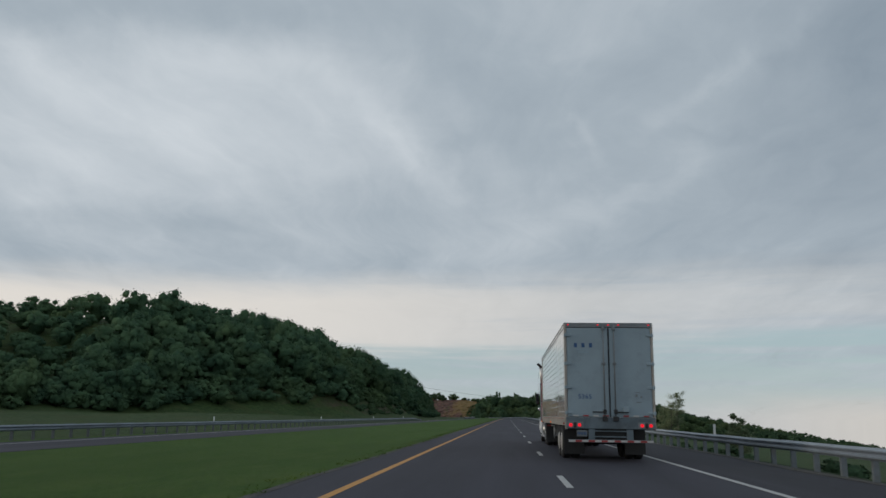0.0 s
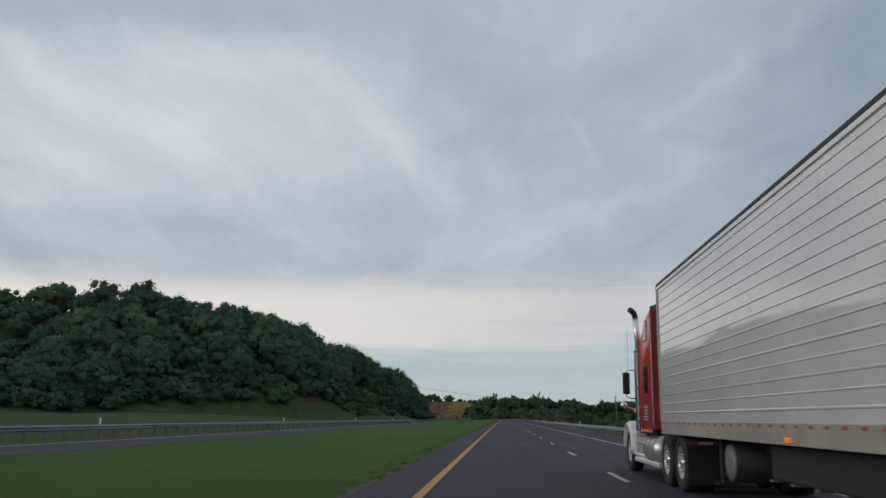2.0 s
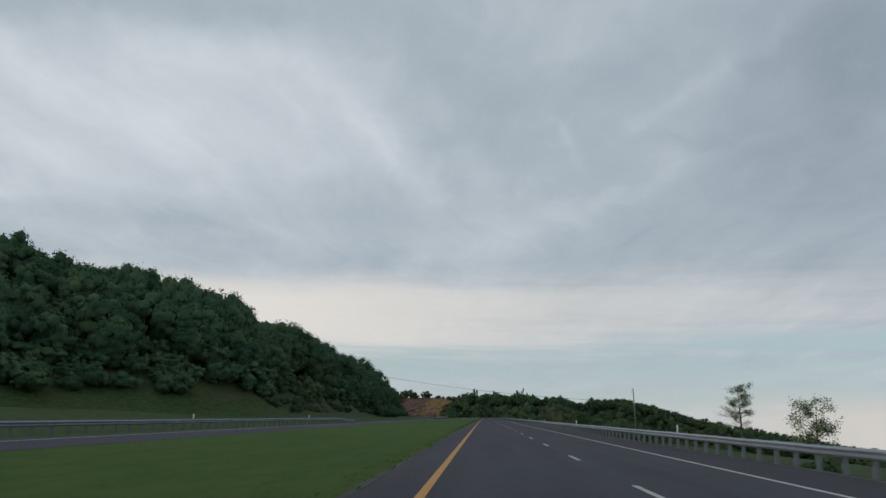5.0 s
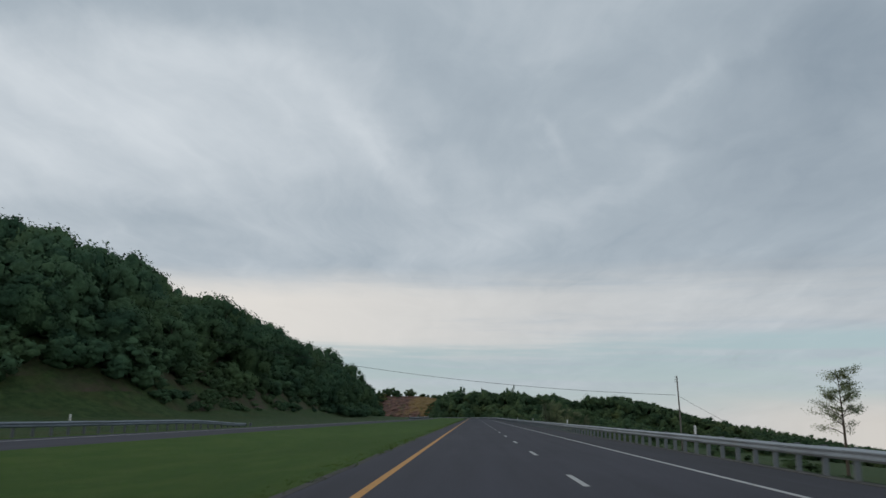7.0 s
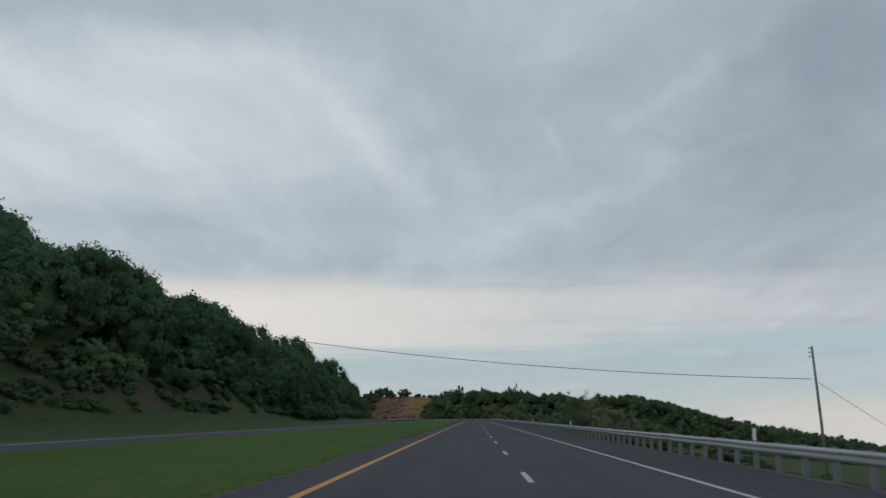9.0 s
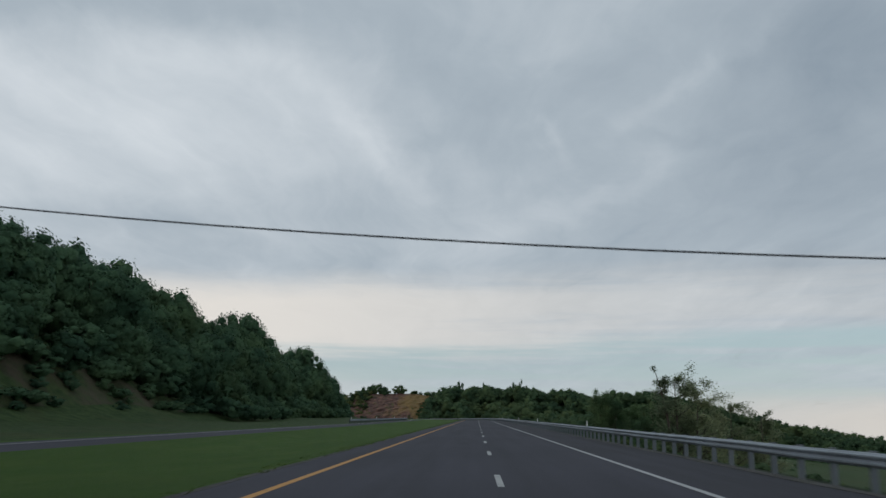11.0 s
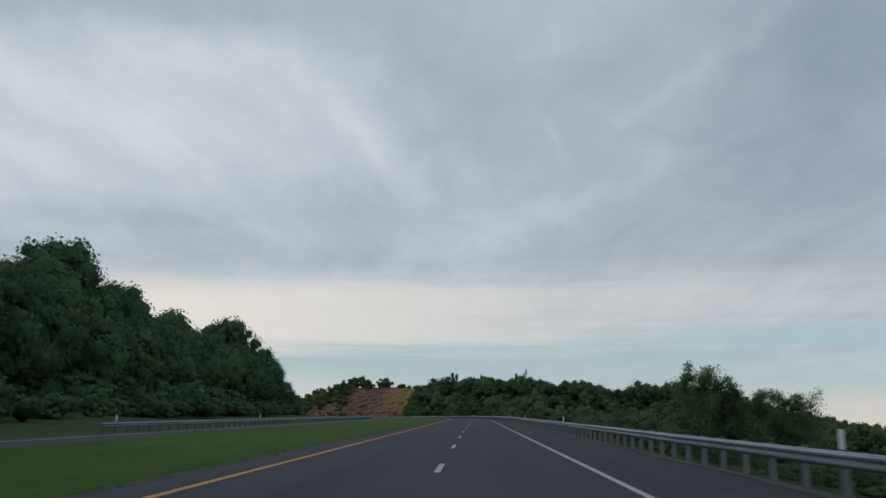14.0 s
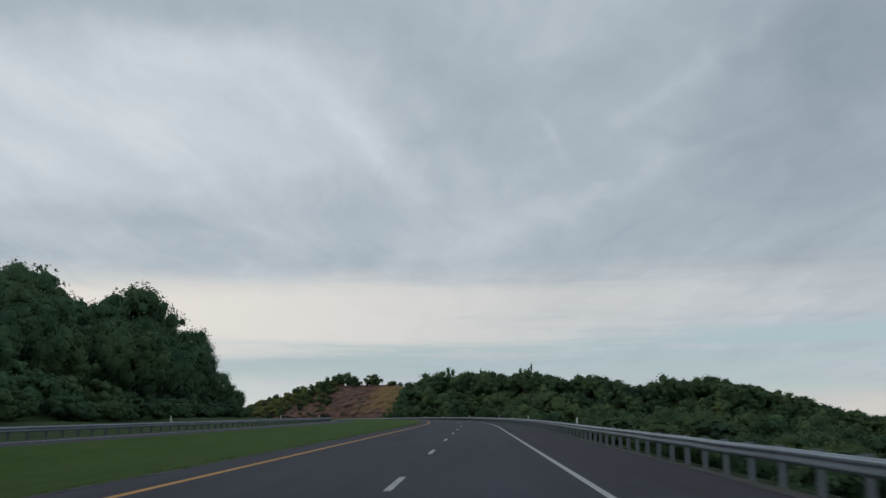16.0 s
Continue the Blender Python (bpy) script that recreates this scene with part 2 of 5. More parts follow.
def red_rock_material():
    mat = bpy.data.materials.new("red_earth_and_rock")
    mat.use_nodes = True
    n = Nodes(mat.node_tree)
    p = mat.node_tree.nodes["Principled BSDF"]
    where = n.add("ShaderNodeTexCoord").outputs["Object"]
    tipped = n.add("ShaderNodeMapping", {"Vector": where, "Rotation": (0.0, radians(24), 0.0), "Scale": (0.34, 0.34, 1.0)}).outputs[0]
    bands = n.noise(tipped, 0.55, 7.0, 0.68, 0.6)
    col = n.mix(n.span(bands, 0.34, 0.64), (0.062, 0.037, 0.034, 1), (0.165, 0.090, 0.068, 1))
    ledges = n.noise(tipped, 1.5, 5.0, 0.7, 0.3)
    col = n.mix(n.span(ledges, 0.60, 0.70, 0.0, 0.6), col, (0.260, 0.165, 0.120, 1))
    col = n.mix(n.span(ledges, 0.40, 0.32, 0.0, 0.7), col, (0.030, 0.020, 0.019, 1))
    # dry ochre grass lies over the higher, eastern part
    east = n.math("ADD", n.add("ShaderNodeSeparateXYZ", {0: where}).outputs[0], n.math("MULTIPLY", n.math("SUBTRACT", n.noise(where, 0.05, 5.0, 0.6), 0.5), 90.0))
    col = n.mix(n.span(east, -66.0, -46.0, 0.0, 0.85), col, n.mix(n.noise(where, 0.8, 5.0, 0.7), (0.135, 0.092, 0.032, 1), (0.250, 0.165, 0.058, 1)))
    col = n.mix(n.span(n.noise(where, 0.17, 6.0, 0.75), 0.54, 0.64, 0.0, 0.8), col, (0.075, 0.085, 0.028, 1))
    n.put(p.inputs["Base Color"], col)
    p.inputs["Roughness"].default_value = 0.95
    n.put(p.inputs["Normal"], n.add("ShaderNodeBump", {"Height": bands, "Strength": 0.8, "Distance": 1.0}).outputs[0])
    return mat


ASPHALT = asphalt_material()
OLD_ASPHALT = asphalt_material("old_asphalt", 0.025)
DIRT = material("roadside_dirt", (0.052, 0.050, 0.048), 0.95, grain=0.45, grain_scale=14.0, blotch=0.3, blotch_scale=0.8, bump=0.6, bump_scale=30.0, dirt=(0.035, 0.045, 0.018), dirt_scale=0.7)
GRASS = grass_material()
ROCK = red_rock_material()
LEAF_HILL = leaf_material("hill_leaves", (0.045, 0.094, 0.054), (0.072, 0.132, 0.072), (0.098, 0.150, 0.064), 0.035, 0.15)
LEAF_FAR = leaf_material("far_leaves", (0.045, 0.086, 0.047), (0.074, 0.124, 0.060), (0.116, 0.150, 0.058), 0.02, 0.25)
LEAF_NEAR = leaf_material("near_leaves", (0.100, 0.175, 0.085), (0.170, 0.270, 0.130), (0.200, 0.265, 0.125), 0.3, 0.5)
LEAF_PALE = leaf_material("pale_leaves", (0.220, 0.270, 0.150), (0.320, 0.370, 0.215), (0.350, 0.370, 0.220), 0.3, 0.7)
LEAF_SCRUB = leaf_material("scrub_leaves", (0.130, 0.165, 0.072), (0.205, 0.240, 0.100), (0.280, 0.262, 0.105), 0.06, 0.5)
BLADES = leaf_material("grass_blades", (0.060, 0.100, 0.022), (0.110, 0.165, 0.040), (0.130, 0.160, 0.050), 0.4)
BARK = material("bark", (0.085, 0.068, 0.052), 0.9, grain=0.5, grain_scale=5.0, bump=0.6, bump_scale=14.0)
WHITE_LINE = material("white_road_paint", (0.40, 0.405, 0.40), 0.75, grain=0.25, grain_scale=14.0, dirt=(0.16, 0.16, 0.16), dirt_scale=2.6)
YELLOW_LINE = material("yellow_road_paint", (0.49, 0.235, 0.048), 0.75, grain=0.25, grain_scale=14.0, dirt=(0.22, 0.14, 0.06), dirt_scale=2.2)
STEEL = material("galvanised_steel", (0.255, 0.292, 0.330), 0.5, metal=0.35, grain=0.18, grain_scale=6.0, blotch=0.12, blotch_scale=0.35, dirt=(0.25, 0.27, 0.285), dirt_scale=0.9)
# the left rails' steel: their backlit, bluish shade is put into the colour
BACKLIT_STEEL = material("backlit_bluish_steel", (0.165, 0.200, 0.235), 0.55, metal=0.3, grain=0.18, grain_scale=6.0, blotch=0.12, blotch_scale=0.35, dirt=(0.14, 0.16, 0.175), dirt_scale=0.9)
POST = material("weathered_post", (0.165, 0.188, 0.208), 0.7, metal=0.15, grain=0.25, grain_scale=9.0, dirt=(0.15, 0.14, 0.13), dirt_scale=3.0)
# darker copy of the post colour, for the left rails seen against the light
BACKLIT_POST = material("backlit_dark_post", (0.095, 0.108, 0.120), 0.7, metal=0.15, grain=0.25, grain_scale=9.0, dirt=(0.12, 0.12, 0.11), dirt_scale=3.0)
MARKER = material("white_marker_plastic", (0.74, 0.75, 0.74), 0.5, grain=0.08, dirt=(0.45, 0.44, 0.42), dirt_scale=5.0)
WOOD = material("weathered_pole_wood", (0.17, 0.158, 0.145), 0.9, grain=0.4, grain_scale=3.0, bump=0.5, bump_scale=12.0)
WIRE = material("black_wire", (0.02, 0.02, 0.022), 0.6)
CERAMIC = material("insulator_ceramic", (0.35, 0.34, 0.33), 0.3)



# ---- helpers for meshes ----
def mesh_from(name, verts, faces, mat, smooth=False):
    me = bpy.data.meshes.new(name)
    me.from_pydata([tuple(v) for v in verts], [], [tuple(f) for f in faces])
    me.materials.append(mat)
    me.update()
    if smooth:
        me.polygons.foreach_set("use_smooth", [True] * len(me.polygons))
    return me


def mesh_from_arrays(name, verts, tris, mat):
    """A mesh of many triangles from arrays."""
    me = bpy.data.meshes.new(name)
    me.vertices.add(len(verts))
    me.vertices.foreach_set("co", np.ascontiguousarray(verts, np.float32).ravel())
    me.loops.add(tris.size)
    me.loops.foreach_set("vertex_index", np.ascontiguousarray(tris, np.int32).ravel())
    me.polygons.add(len(tris))
    me.polygons.foreach_set("loop_start", np.arange(0, tris.size, 3, dtype=np.int32))
    me.materials.append(mat)
    me.update(calc_edges=True)
    me.polygons.foreach_set("use_smooth", [False] * len(tris))
    return me


def part(name, bm, mat, parent, label="", smooth=False):
    """Links a bmesh as one mesh object under a thing or a part."""
    me = bpy.data.meshes.new(name)
    bm.to_mesh(me)
    bm.free()
    me.materials.append(mat)
    if smooth:
        me.polygons.foreach_set("use_smooth", [True] * len(me.polygons))
        me.update()
    ob = new(name, me)
    ob.parent = parent
    if label:
        ob["label"] = label
    return ob


def thing(name, label, category, place=(0, 0, 0), group="", kind=""):
    ob = new(name)
    ob.location = place
    return tagged(ob, label, category, group, kind)


def box(bm, lo, hi, bevel=0.0):
    """Adds a box from corner lo to corner hi."""
    size = [h - l for l, h in zip(lo, hi)]
    mid = [(l + h) / 2 for l, h in zip(lo, hi)]
    made = bmesh.ops.create_cube(bm, size=1.0, matrix=Matrix.Translation(mid) @ Matrix.Diagonal((*size, 1)))
    if bevel:
        edges = list({e for v in made["verts"] for e in v.link_edges})
        bmesh.ops.bevel(bm, geom=edges, offset=bevel, segments=2, affect="EDGES", profile=0.5)
    return bm


def tube(bm, a, b, r0, r1=None, sides=12, caps=True):
    """Adds a straight, perhaps tapered, rod from a to b."""
    r1 = r0 if r1 is None else r1
    a, b = Vector(a), Vector(b)
    turn = (b - a).to_track_quat("Z", "Y").to_matrix().to_4x4()
    bmesh.ops.create_cone(bm, cap_ends=caps, segments=sides, radius1=r0, radius2=r1, depth=(b - a).length, matrix=Matrix.Translation((a + b) / 2) @ turn)
    return bm


def sweep(bm, points, r, sides=10):
    """Adds a bent rod along points."""
    points = [Vector(p) for p in points]
    rings = []
    for i, p in enumerate(points):
        way = (points[min(i + 1, len(points) - 1)] - points[max(i - 1, 0)]).normalized()
        turn = way.to_track_quat("Z", "Y").to_matrix()
        radius = r[i] if isinstance(r, (list, tuple)) else r
        rings.append([bm.verts.new(p + turn @ Vector((radius * math.cos(k * math.tau / sides), radius * math.sin(k * math.tau / sides), 0))) for k in range(sides)])
    for a, b in zip(rings, rings[1:]):
        for k in range(sides):
            bm.faces.new((a[k], a[(k + 1) % sides], b[(k + 1) % sides], b[k]))
    bm.faces.new(list(reversed(rings[0])))
    bm.faces.new(rings[-1])
    return bm


def prism(bm, outline, x0, x1, bevel=0.0):
    """Adds a solid between x0 and x1 whose side outline is given as (y, z) points."""
    a = [bm.verts.new((x0, y, z)) for y, z in outline]
    b = [bm.verts.new((x1, y, z)) for y, z in outline]
    k = len(outline)
    made = [bm.faces.new(a), bm.faces.new(list(reversed(b)))]
    made += [bm.faces.new((a[i], b[i], b[(i + 1) % k], a[(i + 1) % k])) for i in range(k)]
    bmesh.ops.recalc_face_normals(bm, faces=made)
    if bevel:
        edges = list({e for f in made for e in f.edges})
        bmesh.ops.bevel(bm, geom=edges, offset=bevel, segments=2, affect="EDGES", profile=0.5)
    return bm


# ---- lie of the land ----
def smooth(v, lo, hi):
    t = np.clip((np.asarray(v, float) - lo) / (hi - lo), 0, 1)
    return t * t * (3 - 2 * t)


def bend(y):
    """Sideways shift of the road: hardly bending to the right, then a long left curve."""
    y = np.asarray(y, float)
    late = np.clip(y, 568, 1050) - 568
    return 0.71e-5 * np.clip(y, 0, 1050) ** 2 - late ** 2 / 1430


def grade(y):
    """Height of the road: level, then falling gently."""
    y = np.clip(np.asarray(y, float), 560, 1050)
    return -2.2e-5 * (y - 560) ** 2


LEFT_DROP = 0.30


def drift(y):
    """How far the opposite carriageway has come nearer, the median narrowing along the way."""
    return np.interp(y, [100, 300, 500], [-0.5, 0.6, 2.4])


def shifted(u, y):
    """Where a line at u across the road lies at y, before the road's own bend."""
    return u + drift(y) * np.clip((-9.0 - np.asarray(u, float)) / 7.0, 0, 1)


def unshifted(v, y):
    """The other way round."""
    v, s = np.asarray(v, float), drift(y)
    part_way = (v + 9.0 * s / 7.0) / (1.0 - s / 7.0)
    return np.where(v > -9, v, np.where(v < -16 + s, v - s, part_way))


def fall(u):
    """The outer shoulder slopes gently away from the lanes, and the opposite carriageway lies lower."""
    u = np.asarray(u, float)
    return -0.04 * np.clip(u - 3.75, 0, 4.1) - LEFT_DROP * smooth(-u, 12.5, 19.0)


def hill_foot(y):
    return np.interp(y, [60, 140, 220, 262, 300, 330, 450, 560, 690, 760], [-170, -140, -112, -95, -66, -44, -41, -47, -56, -76])


def land(x, y):
    """Height of the ground at x, y (arrays)."""
    x, y = np.asarray(x, float), np.asarray(y, float)
    u = unshifted(x - bend(y), y)
    z = grade(y) - 0.06
    median = np.clip((u + 19.4) / 14.4, 0, 1)
    z = z + np.where((u > -19.45) & (u < -5.05), 0.055 - 0.32 * np.sin(median * np.pi), 0) + fall(u)
    z = z + (0.40 * smooth(y, 170, 260) + 0.12 * smooth(y, 440, 490)) * np.exp(-((u + 16.3) / 1.7) ** 2)     # the median swells before the opposite lanes
    verge = np.clip(-25.3 - u, 0, 400)
    z = z + np.where(u < -25.3, 0.05 + 0.014 * np.minimum(verge, 80), 0)
    d = np.maximum(hill_foot(y) - x, 0)
    rise = np.interp(d, [0, 8, 13, 19, 30, 76, 150], [0, 3.8, 6.6, 11.6, 15.5, 32.5, 39.0])
    steep = np.interp(d, [0, 5, 12, 19, 30, 76, 150], [0, 1.5, 8.6, 12.4, 15.5, 32.5, 39.0])
    rise = rise + (steep - rise) * smooth(y, 318, 345)
    gentle = np.interp(d, [0, 7, 16, 30, 76, 150], [0, 2.4, 7.5, 12.5, 26.0, 31.0])
    rise = rise + (gentle - rise) * smooth(y, 420, 520)
    last = np.interp(d, [0, 7, 16, 30, 76, 150], [0, 2.4, 7.5, 11.5, 15.0, 16.0])
    rise = rise + (last - rise) * smooth(y, 530, 600)
    field = 1 - smooth(y, 230, 330)                # an open field lies before the hill at first
    rise = rise + (np.minimum(0.36 * d, 38) - rise) * field
    z = z + rise * (0.25 * smooth(y, 60, 180) + 0.75 * smooth(y, 170, 380)) * smooth(-y, -770, -690)
    out = np.maximum(u - 8.3, 0)
    z = z - np.minimum(out, 14) * 0.36 - np.maximum(out - 14, 0) * 0.085
    crown = np.interp(x, [-420, -240, -170, -130, -95, -60, -40, -30, 0, 26, 70, 100, 122, 145, 165, 180, 200, 215, 226, 255, 290, 330, 600], [-14, -10, -4, 1, 10, 14, 13, 12, 14, 14, 14, 11, 13, 9.5, 5.5, -1, -4, -6.5, -10, -14, -18, -25, -46])
    z = z + (crown + np.maximum(out - 14, 0) * 0.085 + np.minimum(out, 14) * 0.36) * np.where((x > -140) & (x < -30), smooth(y, 1030, 1066), smooth(y, 815, 905))
    far = np.maximum(np.hypot(x, y - 300) - 1200, 0)
    return z - 0.03 * far


def canopy(x):
    """Height of the treetops along the far ridge."""
    return float(np.interp(x, [0, 11, 22, 30, 39, 46, 51, 58, 65, 74, 82, 90, 96, 102, 107, 113, 125, 135, 142, 149, 156, 163, 170, 177, 184, 191, 202, 215, 260, 420],
                           [21, 21.5, 19.8, 21, 22.5, 19.8, 18, 18.5, 21, 18.8, 15, 14.5, 17.5, 20.5, 17, 19, 18.5, 17, 15.5, 13, 12, 10.3, 8.5, 7.2, 4.5, 3.2, 0.5, -1.5, -9, -36]))


def lump(x, y, size, seed=0.0):
    return noise.noise(Vector((x / size, y / size, seed)))


def build_ground():
    us = np.concatenate([-np.geomspace(3200, 320, 14), np.arange(-300, -130, 10), np.arange(-130, -30, 4),
                         [-28, -26.5, -25.5, -25.25, -25.0, -19.6, -19.4, -18.6, -17, -14, -11.5, -9, -7, -5.6, -5.1, -4.9, 0, 3.7, 5.5, 7.2, 7.5, 7.85, 8.3],
                         np.arange(10, 30, 3), np.arange(32, 220, 8), np.geomspace(230, 3200, 16)])
    ys = np.concatenate([np.linspace(-900, 0, 12), np.arange(20, 1120, 8), np.geomspace(1140, 4200, 18)])
    verts, across = [], []
    for y in ys:
        shift = float(bend(y))
        xs = shifted(us, y) + shift
        zs = land(xs, np.full(len(xs), y))
        for u, x, z in zip(us, xs, zs):
            rough = 0.0 if -26 < u < 8.4 else min(1.0, (abs(u + 9) - 17) / 30)
            verts.append((x, y, z + rough * (0.5 * lump(x, y, 14) + 1.2 * lump(x, y, 45, 3.0))))
            across.append(u)
    w = len(us)
    faces = [(j * w + i, j * w + i + 1, (j + 1) * w + i + 1, (j + 1) * w + i) for j in range(len(ys) - 1) for i in range(w - 1)]
    ground = new("ground", mesh_from("ground", verts, faces, GRASS, True))
    layer = ground.data.attributes.new("across", "FLOAT", "POINT")     # metres from the lane line
    layer.data.foreach_set("value", np.array(across, np.float32))
    tagged(ground, "green grass verges and wooded hillside with bare earth", "ground", kind="structure")


def ribbon(name, u0, u1, y0, y1, top, thick, mat, step=5.0, wobble=0.0, both=False):
    """A strip that follows the road, from u0 to u1 across it, with thickness."""
    ys = np.arange(y0, y1 + 1e-6, min(step, (y1 - y0)))
    verts, faces = [], []
    for y in ys:
        s, g = float(bend(y)), float(grade(y)) + top
        slant = float(bend(y + 1) - bend(y - 1)) / 2
        w0 = wobble * lump(u0, y, 5.0)
        w1 = w0 if both else 0.0
        for u, z in ((u0 + w0, g - thick), (u0 + w0, g), (u1 + w1, g), (u1 + w1, g - thick)):
            verts.append((float(shifted(u, y)) + s, y - u * slant, z + float(fall(u))))
    for j in range(len(ys) - 1):
        a, b = 4 * j, 4 * j + 4
        for k in range(4):
            faces.append((a + k, b + k, b + (k + 1) % 4, a + (k + 1) % 4))
    faces += [(0, 1, 2, 3), tuple(4 * (len(ys) - 1) + k for k in (3, 2, 1, 0))]
    me = mesh_from(name, verts, faces, mat)
    bm = bmesh.new()
    bm.from_mesh(me)
    bmesh.ops.recalc_face_normals(bm, faces=bm.faces)
    bm.to_mesh(me)
    bm.free()
    return new(name, me)


def build_roads():
    road = tagged(ribbon("road", -5.15, 3.75, -300, 1020, 0.0, 0.2, ASPHALT, 4.0, 0.12), "dark grey asphalt carriageway with worn wheel tracks", "road", kind="structure")
    opposite = tagged(ribbon("road_opposite", -25.2, -19.5, -300, 1020, 0.0, 0.2, ASPHALT, 4.0, 0.1), "grey asphalt carriageway beyond the grass median", "road", kind="structure")
    yellow = tagged(ribbon("edge_line_yellow", -4.06, -3.90, -300, 1015, 0.005, 0.004, YELLOW_LINE), "worn yellow edge line painted on asphalt", "road line", kind="structure")
    white = tagged(ribbon("edge_line_white", 3.50, 3.64, -300, 1015, 0.005, 0.004, WHITE_LINE), "worn white edge line painted on asphalt", "road line", kind="structure")
    tagged(ribbon("edge_line_opposite", -24.0, -23.86, -300, 1015, 0.005, 0.004, WHITE_LINE), "white edge line on the opposite carriageway", "road line", kind="structure")
    tagged(ribbon("shoulder", 3.752, 7.36, -300, 1020, 0.0, 0.2, OLD_ASPHALT, 4.0, 0.0), "darker worn asphalt shoulder", "shoulder", kind="structure")
    tagged(ribbon("dirt_strip", 7.02, 7.52, -100, 900, 0.010, 0.012, DIRT, 2.0, 0.22), "dirt and gravel blown against the rail", "dirt", kind="structure")
    tagged(ribbon("dirt_strip", -5.22, -5.04, -100, 700, 0.006, 0.012, DIRT, 2.0, 0.07, True), "dirt and gravel along the grass edge", "dirt", kind="structure")
    for k in range(-2, 68):
        y = 8.0 + 12.19 * k
        dash = ribbon("lane_dash", -0.065, 0.065, y, y + 3.05, 0.005, 0.004, WHITE_LINE, 1.0)
        tagged(dash, "worn white lane dash on dark asphalt", "road line", "lane dashes", "structure")


def build_tufts():
    """Ragged grass along the asphalt's edges."""
    rng = np.random.default_rng(17)
    k = 7000
    y = rng.uniform(55, 600, k)
    u = np.where(rng.random(k) < 0.7, -5.12 - rng.random(k) ** 1.5 * 0.8, np.where(rng.random(k) < 0.5, 7.55 + rng.random(k) * 0.9, -19.5 + rng.random(k) ** 2 * 0.8))
    keep = np.array([lump(a * 2, b, 1.7, 4.0) for a, b in zip(u, y)]) > rng.uniform(-0.7, 0.5, k)
    u, y = u[keep], y[keep]
    k = len(u)
    x = shifted(u, y) + bend(y)
    z = land(x, y) - 0.02
    z = np.where((u > -5.15) & (u < 3.7), grade(y), z)
    verts = []
    for _ in range(4):
        a, h = rng.uniform(0, math.tau, k), rng.uniform(0.03, 0.08, k)
        lean = rng.normal(size=(k, 2)) * 0.06
        px, py = x + rng.normal(size=k) * 0.05, y + rng.normal(size=k) * 0.05
        dx, dy = np.cos(a) * 0.022, np.sin(a) * 0.022
        verts.append(np.stack([np.stack([px - dx, py - dy, z], 1), np.stack([px + dx, py + dy, z], 1), np.stack([px + lean[:, 0], py + lean[:, 1], z + h], 1)], 1).reshape(-1, 3))
    verts = np.concatenate(verts)
    me = mesh_from_arrays("grass_tufts", verts, np.arange(len(verts)).reshape(-1, 3), BLADES)
    tagged(new("grass_tufts", me), "ragged green grass along the edge of the asphalt", "grass", kind="stuff")


build_ground()
build_roads()
build_tufts()


# ---- guard rails ----
W_BEAM = [(0.000, 0.00), (0.020, 0.012), (0.035, 0.035), (0.083, 0.060), (0.083, 0.095), (0.035, 0.125), (0.015, 0.155), (0.035, 0.185), (0.083, 0.215), (0.083, 0.250), (0.035, 0.275), (0.020, 0.298), (0.000, 0.310)]


